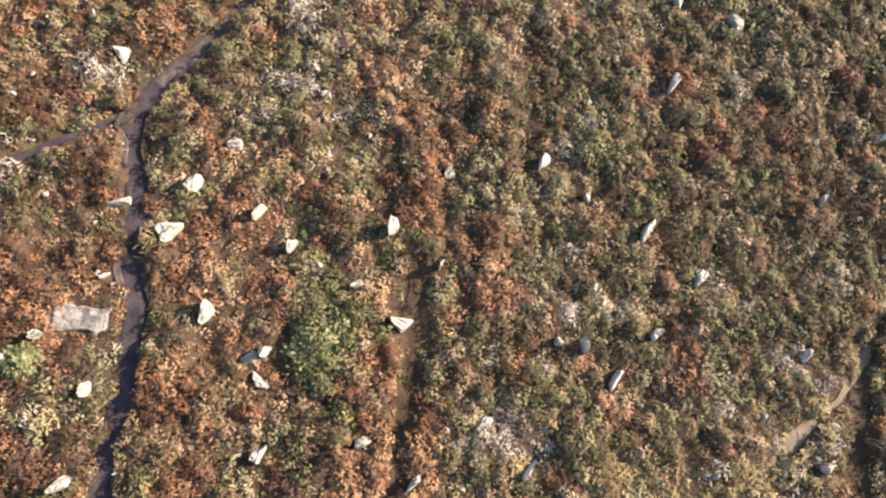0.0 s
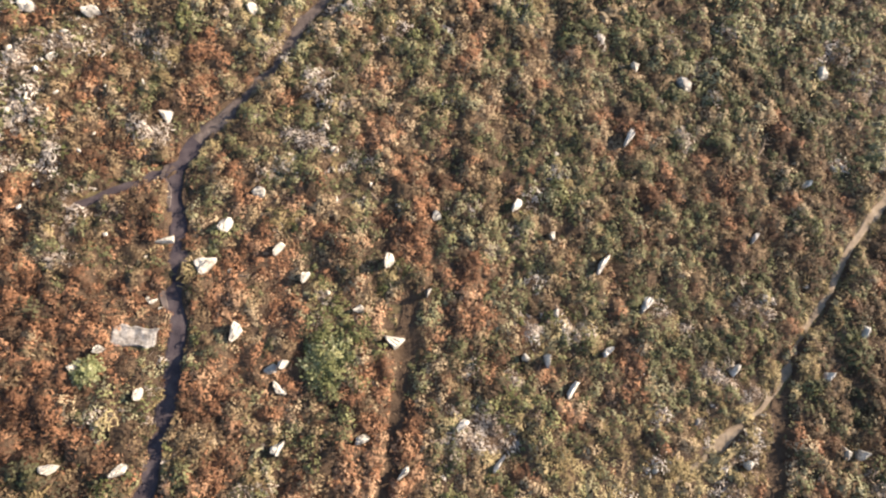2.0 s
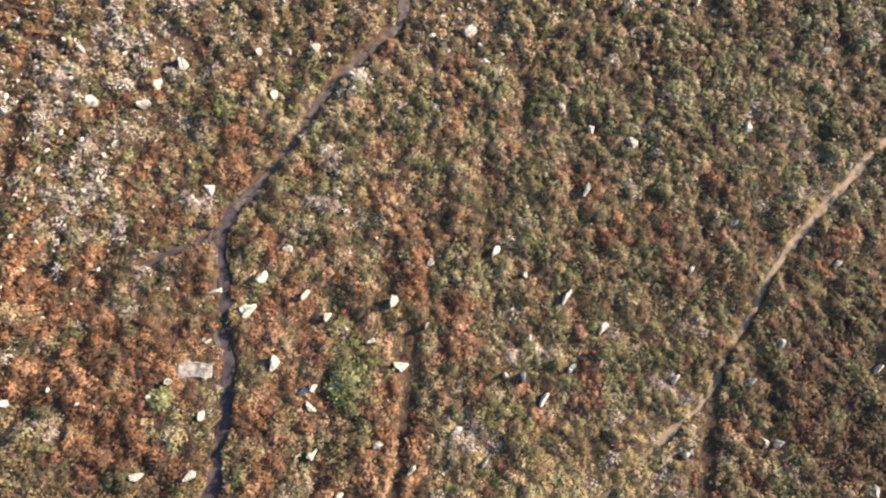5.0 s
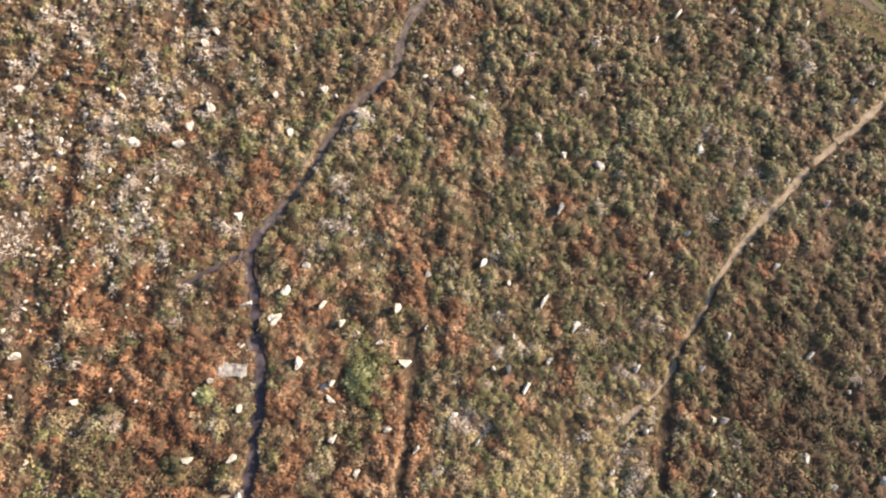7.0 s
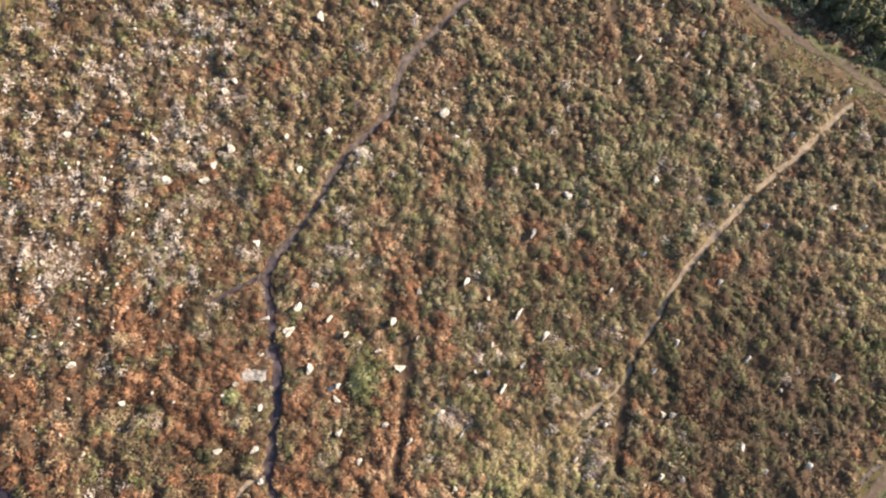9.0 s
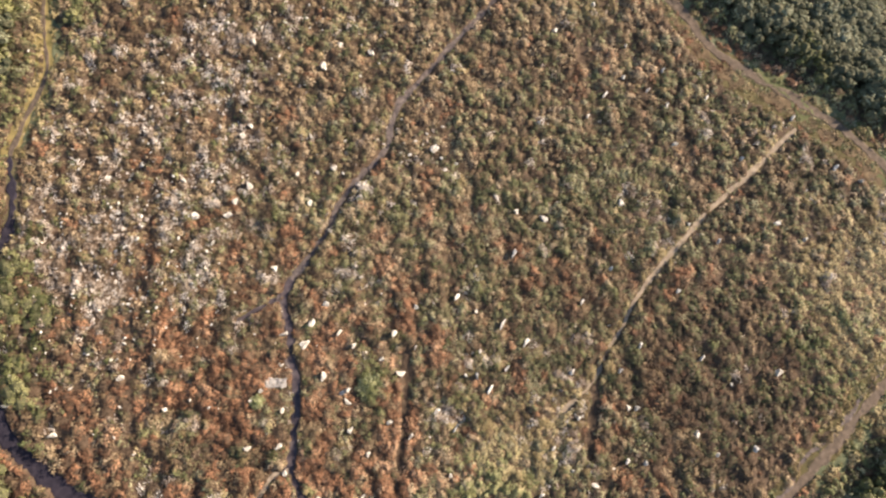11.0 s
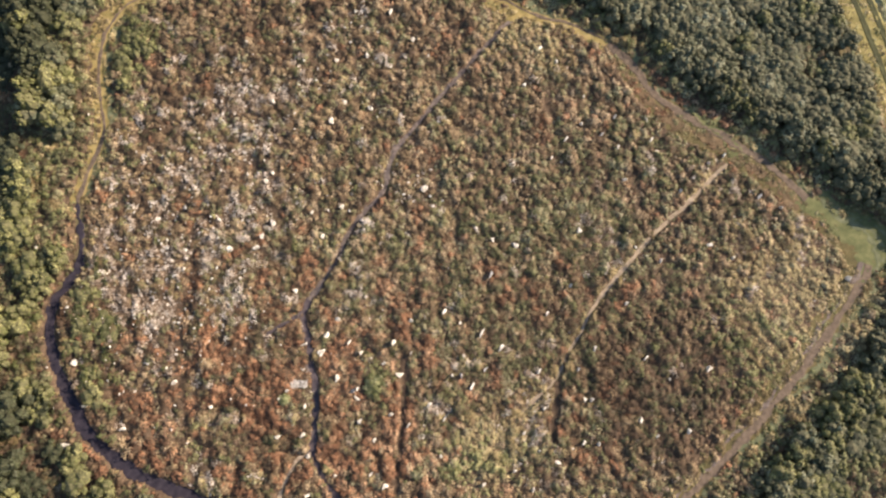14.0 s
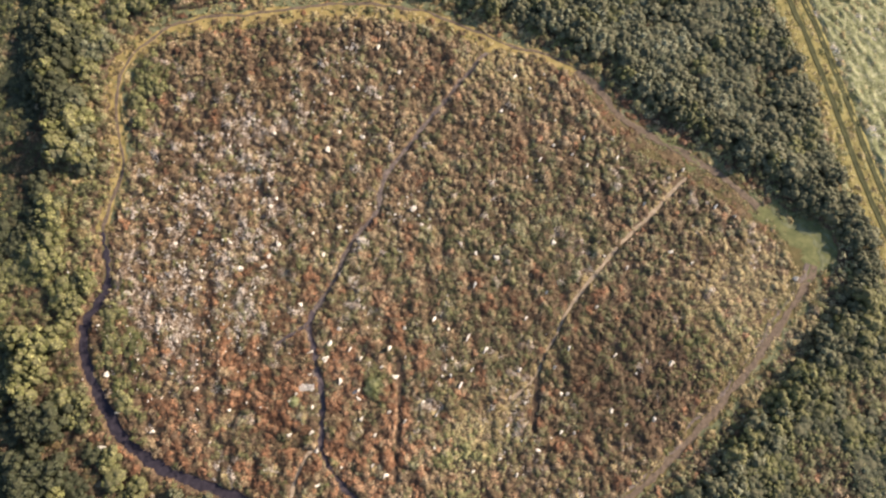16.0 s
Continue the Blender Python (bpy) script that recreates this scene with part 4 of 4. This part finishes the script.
for k, (name, mat, label, long, wide, tall) in enumerate(KINDS):
    sel = kind_of == k
    x, y, nr, radius, top = px[sel], py[sel], near[sel], wide_of[sel], top_of[sel] * tall
    count = (np.where(nr > 0.5, 32, 19) * (radius / 0.36) ** 1.7).astype(int) + 5
    scale = 1.75 - 0.62 * nr
    own = np.repeat(np.arange(len(x)), count)
    m = len(own)
    r, a = np.sqrt(rng.random(m)), rng.uniform(0, 2 * np.pi, m)
    ox, oy = r * np.cos(a), r * np.sin(a)
    slim, ca, sa = slim_of[sel][own], np.cos(turn_of[sel])[own], np.sin(turn_of[sel])[own]
    spread = radius[own] * (1.15 + 0.35 * np.sin(a * 3 + own) + 0.2 * rng.normal(size=m))
    lx, ly = x[own] + (ox * ca - oy * slim * sa) * spread, y[own] + (ox * sa + oy * slim * ca) * spread
    ox, oy = ox * ca - oy * sa, ox * sa + oy * ca
    lz = top[own] * (np.sqrt(1 - 0.96 * r * r) * rng.uniform(0.90, 1.05, m))
    n = unit(np.stack([ox * 0.9, oy * 0.9, np.full(m, 0.75)], -1) + rng.normal(size=(m, 3)) * (0.4 if wide < 0.04 else 0.11))
    ok = at_cell(heath, lx, ly) > 0.2
    size = scale[own] * rng.uniform(0.7, 1.35, m)
    v, f = leaves_at(np.stack([lx, ly, lz], -1)[ok], n[ok], (long * size)[ok], (wide * size)[ok], rng.uniform(0.0, 0.14, m)[ok])
    # tone of each plant: chance and patches, plus blobs that paint regional light and shade
    shade_tone = (1.0 * rng.random(len(x)) + 0.65 * vnoise(x, y, 2.2, 63 + k) - 0.3 + 0.12 * step(-y, -1, 6) * step(-x, -16, -8) - 0.6 * blob(x, y, 31, -1, 10, 9) + 0.1 * blob(x, y, 13, -1, 7, 6)
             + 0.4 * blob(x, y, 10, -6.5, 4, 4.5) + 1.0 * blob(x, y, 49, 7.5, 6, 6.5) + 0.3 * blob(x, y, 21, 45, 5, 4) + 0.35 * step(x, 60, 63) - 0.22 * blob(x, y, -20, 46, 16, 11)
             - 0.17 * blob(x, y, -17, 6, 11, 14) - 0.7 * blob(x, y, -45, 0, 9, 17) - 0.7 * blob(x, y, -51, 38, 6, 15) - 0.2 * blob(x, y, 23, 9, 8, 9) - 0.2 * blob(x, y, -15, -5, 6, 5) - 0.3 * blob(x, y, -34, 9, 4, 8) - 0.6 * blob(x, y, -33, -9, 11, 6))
    shade_tone = np.clip(shade_tone + 0.35 * step(-at_cell(np.minimum(d_east, d_faint), x, y), -1.1, -0.4), 0, 1)
    tagged(new(name, make_mesh(name, v, f, mat, plant=np.repeat(shade_tone[own][ok], 3))), label, "plants", kind="stuff")

x_, y_ = np.arange(-56, 70, 0.36), np.arange(-26, 62, 0.36)
verts, faces = sheet(x_, y_, lambda x, y: at_cell(height, x, y) * 0.55)
low = (at_cell(heath, verts[:, 0], verts[:, 1]) < 0.1) | (verts[:, 0] > np.interp(verts[:, 1], TRACK[::-1, 1], TRACK[::-1, 0]) - 3.6)
verts[low, 2] = -0.06
faces = faces[~low[faces].all(1)]
used, faces = np.unique(faces, return_inverse=True)
tagged(new("heath_underlayer", make_mesh("heath_underlayer", verts[used], faces.reshape(-1, 4), M_LITTER)), "tangled brown stems and litter under the heath plants", "undergrowth", kind="stuff")


def bramble_mound(x, y, reach, tall, sprays, label):
    """A low mound of arching bramble sprays: stems, and the leaves along them."""
    stems, leafy, own = [], [], []
    for k in range(sprays):
        a, out = k * 2.39996 + rng.uniform(-0.3, 0.3), reach * math.sqrt((k + 0.5) / sprays) * rng.uniform(0.8, 1.15)
        foot, high = rng.uniform(0.15, 0.5) * out, tall * rng.uniform(0.65, 1.1) * (1 - 0.35 * (out / reach) ** 2)
        u = np.linspace(0, 1, 6)[:, None]
        away_from = np.array([math.cos(a), math.sin(a), 0.0])
        line = away_from * (foot + (out - foot) * u) + np.array([0, 0, 1.0]) * high * np.sin(0.35 + u * 1.9)
        line[0, 2] = -0.03
        rings = (line[:, None, :] + 0.012 * np.array([[0, 0, 1.0], [-away_from[1], away_from[0], -0.5], [away_from[1], -away_from[0], -0.5]])[None]).reshape(-1, 3)
        stems.append((rings, np.array([[3 * q + i, 3 * q + (i + 1) % 3, 3 * q + 3 + (i + 1) % 3, 3 * q + 3 + i] for q in range(5) for i in range(3)])))
        n = 22
        w = rng.uniform(0.25, 1.0, n)
        p = np.stack([np.interp(w, u[:, 0], line[:, c]) for c in range(3)], -1) + rng.normal(size=(n, 3)) * (0.09, 0.09, 0.03)
        leafy.append(leaves_at(p, unit(np.array([0, 0, 1.0]) + away_from * 0.3 + rng.normal(size=(n, 3)) * 0.4), rng.uniform(0.09, 0.17, n), rng.uniform(0.07, 0.12, n), np.full(n, 0.12)))
        own.append(np.repeat(rng.random() * 0.6 + rng.random(n) * 0.4, 3))
    root = new("bramble")
    part("stems", make_mesh("stems", *tangle(stems), M_STEM), root)
    part("leaves", make_mesh("leaves", *tangle(leafy), M_MOUND, plant=np.concatenate(own)), root)
    root.matrix_world = pose(x, y, 0)
    tagged(root, label, "bramble", "bramble mounds")


def tangle(pieces):
    starts = np.cumsum([0] + [len(p[0]) for p in pieces[:-1]])
    return np.vstack([p[0] for p in pieces]), np.vstack([p[1] + s for p, s in zip(pieces, starts)])


bramble_mound(-1.85, 2.25, 1.55, 0.62, 130, "broad pale green bramble mound beside the old furrow")
bramble_mound(-12.3, 1.6, 0.75, 0.6, 45, "small bright green bramble mound in rust bracken")

# small bleached stones lying in the pale part of the heath
vs, fs = [], []
for k in range(650):
    cx, cy, sx, sy = ((-25.5, 17, 6, 7), (-17, 33, 6, 6), (3, 26, 2.5, 2), (-6, 43.5, 6, 3.5))[int(rng.choice(4, p=[0.56, 0.28, 0.05, 0.11]))]
    x, y = rng.normal(cx, sx), rng.normal(cy, sy)
    if at_cell(heath, np.array([x]), np.array([y]))[0] < 0.5:
        continue
    s = 0.04 + 0.15 * rng.random() ** 2
    v = ROCK_V * rng.uniform(0.6, 1.3, ROCK_V.shape) * (s * rng.uniform(1, 1.5), s * rng.uniform(0.35, 0.9), s * 0.6)
    a = rng.uniform(0, 6.28)
    v = np.stack([v[:, 0] * math.cos(a) - v[:, 1] * math.sin(a) + x, v[:, 0] * math.sin(a) + v[:, 1] * math.cos(a) + y,
                  v[:, 2] + at_cell(height, np.array([x]), np.array([y]))[0] + 0.02], -1)
    vs.append(v), fs.append(ROCK_F + len(ROCK_V) * (len(vs) - 1))
tagged(new("scattered_stones", make_mesh("scattered_stones", np.vstack(vs), np.vstack(fs), M_CHIP)), "small bleached stones scattered among pale stems", "stones", kind="stuff")

# ---- gorse thicket round the ring ----
def bush_arrays(radius, tall, lobes, leaves, swell):
    """Crown of leafy lobes over dark cores: its leaves and the middle of each lobe."""
    vs, fs, base = [], [], 0
    cores = []
    for k in range(lobes):
        a, r = k * 2.39996 + rng.uniform(-0.3, 0.3), radius * math.sqrt((k + 0.3) / lobes) * rng.uniform(0.85, 1.05)
        size = (0.34 + 0.6 * rng.random() ** 1.4) * swell
        c = np.array([r * math.cos(a), r * math.sin(a), tall * (1 - 0.3 * (r / radius) ** 2) * rng.uniform(0.82, 1.05) - size])
        d = unit(rng.normal(size=(leaves, 3)) + (0, 0, 0.35))
        d[:, 2] = np.abs(d[:, 2]) * 1.0 - 0.15
        p = c + d * size * rng.uniform(0.74, 1.22, (leaves, 1))
        nrm = unit(d + rng.normal(size=d.shape) * 0.27)
        v, f = leaves_at(p, nrm, rng.uniform(0.18, 0.32, leaves), rng.uniform(0.10, 0.19, leaves), np.full(leaves, 0.15))
        vs.append(v), fs.append(f + base)
        base += len(v)
        cores.append((c, size))
    return np.vstack(vs), np.vstack(fs), cores, np.repeat(rng.random(lobes), leaves * 3)


def trunk_arrays(cores):
    """A crooked, tapered, branching trunk to each lobe, and the solid dark core of each lobe."""
    limbs, hearts = [], []
    for c, size in cores:
        mid = np.array([c[0] * 0.35, c[1] * 0.35, c[2] * 0.5]) + rng.normal(size=3) * 0.06
        rings = []
        for p, r in ((np.array([c[0] * 0.05, c[1] * 0.05, -0.1]), 0.06), (mid, 0.045), (c, 0.02)):
            ang = np.arange(4) * np.pi / 2
            rings.append(p + np.stack([np.cos(ang) * r, np.sin(ang) * r, 0 * ang], -1))
        f = [[4 * q + s, 4 * q + (s + 1) % 4, 4 * q + 4 + (s + 1) % 4, 4 * q + 4 + s] for q in range(2) for s in range(4)]
        limbs.append((np.vstack(rings), np.array(f)))
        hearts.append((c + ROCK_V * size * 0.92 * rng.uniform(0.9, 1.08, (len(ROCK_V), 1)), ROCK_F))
    return tangle(limbs), tangle(hearts)


KINDS_OF_BUSH = []
for k in range(20):
    radius, tall = rng.uniform(1.1, 1.9), rng.uniform(1.8, 2.4)
    swell = rng.uniform(0.8, 1.45)
    v, f, cores, own = bush_arrays(radius, tall, int(radius * 6.5 / swell ** 1.5), int(62 * swell ** 1.6), swell)
    limbs, hearts = trunk_arrays(cores)
    leafy = M_SHADEBUSH if k >= 16 else M_SCRUB if k >= 10 else M_GORSE
    KINDS_OF_BUSH.append((v, f, hearts, make_mesh("crown", v, f, leafy, plant=own), make_mesh("trunk", *limbs, M_WOOD), make_mesh("inner_foliage", *hearts, {M_GORSE: M_HEART, M_SCRUB: M_SCRUBHEART, M_SHADEBUSH: M_DARKHEART}[leafy]), own))

outer = d_ring - np.where(gx < 0, verge_w + 1.0 + 2.0 * step(gy, 22, 30), 3.9 + 0.8 * step(-gy, -12, -4) + 2.6 * blob(gx, gy, 60, 14, 4, 4))
outer[within] = -1
spots = []
cells_x, cells_y = np.meshgrid(np.arange(-62, 82, 1.75), np.arange(-32, 72, 1.75))
for x, y in zip(cells_x.ravel(), cells_y.ravel()):
    x, y = x + rng.uniform(-0.7, 0.7), y + rng.uniform(-0.7, 0.7)
    room = at_cell(outer, np.array([x]), np.array([y]))[0]
    shrub = float(blob(x, y, -34.2, 10, 2.6, 8) + blob(x, y, -29.8, 47, 1.8, 6))
    if shrub > 0.35 and room < 0 and at_cell(d_ring, np.array([x]), np.array([y]))[0] > 2.4 and vnoise(np.array([x]), np.array([y]), 2.2, 83)[0] > 0.5 and at_cell(heath, np.array([x]), np.array([y]))[0] > 0.9:
        spots.append((x, y, rng.uniform(0.25, 0.55), int(rng.integers(10, 16)), rng.uniform(0, 360)))
        continue
    if room < 0 or x < -56 or x > 76 or y > 66 or y < (-16 if x < 0 else -23) or x > np.interp(y, TRACK[::-1, 1], TRACK[::-1, 0]) - 4.2:
        continue
    gap = vnoise(np.array([x]), np.array([y]), 4.0, 81)[0]
    west = x < -28
    if -42 < x < 0 and y < -1 and rng.random() < 0.6:
        continue
    if gap < (0.15 if (room < 3 and not west) or x < -43 else 0.27):
        continue
    tall = (0.8 + 0.5 * gap) * (0.95 if room < 3 else 0.68)
    if west:
        if at_cell(heath, np.array([x]), np.array([y]))[0] > 0.3 and gap < (0.28 if x < -44 else 0.36 if y < 4 else 0.52 if y < 14 else 0.4):
            continue
        tall = (0.4 + 0.45 * gap) * (1 + 1.8 * float(blob(x, y, -41.5, 43, 3.0, 16)))
        if x < -45 and y > 28:
            tall *= 0.5
        elif -47 < x < -41.5 and y < 14:
            tall += 0.8
    south = x > 20 and y < 8
    if south:
        tall *= (0.9 if room < 3 else 0.7) * (1 + 0.25 * float(blob(x, y, 63, 6, 4, 9)))
    kind = int(rng.integers(10, 16)) if west or rng.random() < (0.45 if south else 0.12) else int(rng.integers(10))
    # kinds 16 to 19: dark-painted bushes where the thicket lies in shade
    if (south and rng.random() < 0.08) or (x < -39 and y < 24 and rng.random() < 0.15) or (west and y < 4 and x < -36 and rng.random() < 0.9):
        kind = int(rng.integers(16, 20))
    if -46 < x < -33 and y > 24 and rng.random() < 0.25:
        kind = int(rng.integers(10))
    if (x < -43.5 and y > 22 + 6 * gap) or (x < -41 and y < 7 and rng.random() < 0.4) or (x < -37 and y > 42 and room > 2.5 and rng.random() < 0.85):
        kind = int(rng.integers(16, 20))
    spots.append((x, y, tall, kind, rng.uniform(0, 360)))
spots.sort(key=lambda s: math.hypot(s[0] - 8, s[1] - 18))
joined = {M_GORSE: [], M_SCRUB: [], M_SHADEBUSH: []}
wood = {M_HEART: [], M_SCRUBHEART: [], M_DARKHEART: []}
for q, (x, y, tall, k, turn) in enumerate(spots):
    girth = (0.9 + 0.1 * tall) * rng.uniform(0.72, 1.38 if at_cell(d_ring, np.array([x]), np.array([y]))[0] > 4 else 0.9)
    m = pose(x, y, 0, 0, 0, turn) @ Matrix.Diagonal((girth, girth, tall, 1))
    v, f, hearts, crown, trunk, heart, own = KINDS_OF_BUSH[k]
    if q < 290:
        root = new("gorse_bush" if k < 10 else "scrub_bush" if k < 16 else "shade_dark_bush")
        part("crown", crown, root)
        part("trunk", trunk, root)
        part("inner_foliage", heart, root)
        root.matrix_world = m
        size = "tall dense" if tall > 1.3 else "low" if tall < 0.7 else "rounded"
        tagged(root, f"{size} {'grey-green gorse' if k < 10 else 'olive-green scrub' if k < 16 else 'shade-darkened'} bush beside the ring path", "bush", "bushes round the heath")
    else:
        mm = np.array(m)
        joined[crown.materials[0]].append((v @ mm[:3, :3].T + mm[:3, 3], f, np.clip(own * 0.7 + rng.uniform(-0.1, 0.4), 0, 1)))
        wood[heart.materials[0]].append((hearts[0] @ mm[:3, :3].T + mm[:3, 3], hearts[1]))


for mat, name, label in ((M_GORSE, "gorse_thicket", "dense grey-green gorse thicket round the heath"), (M_SCRUB, "scrub_thicket", "olive-green scrub thicket beside the heath"),
                         (M_SHADEBUSH, "evergreen_thicket", "thicket beside the heath, leaves coloured dark for shade")):
    if joined[mat]:
        v, f = tangle(joined[mat])
        tagged(new(name, make_mesh(name, v, f, mat, plant=np.concatenate([p[2] for p in joined[mat]]))), label, "thicket", kind="stuff")
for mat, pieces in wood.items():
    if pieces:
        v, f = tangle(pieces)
        tagged(new("thicket_heart", make_mesh("thicket_heart", v, f, mat)), "solid lobe cores of the thicket, coloured dark for inner shade", "thicket", kind="stuff")
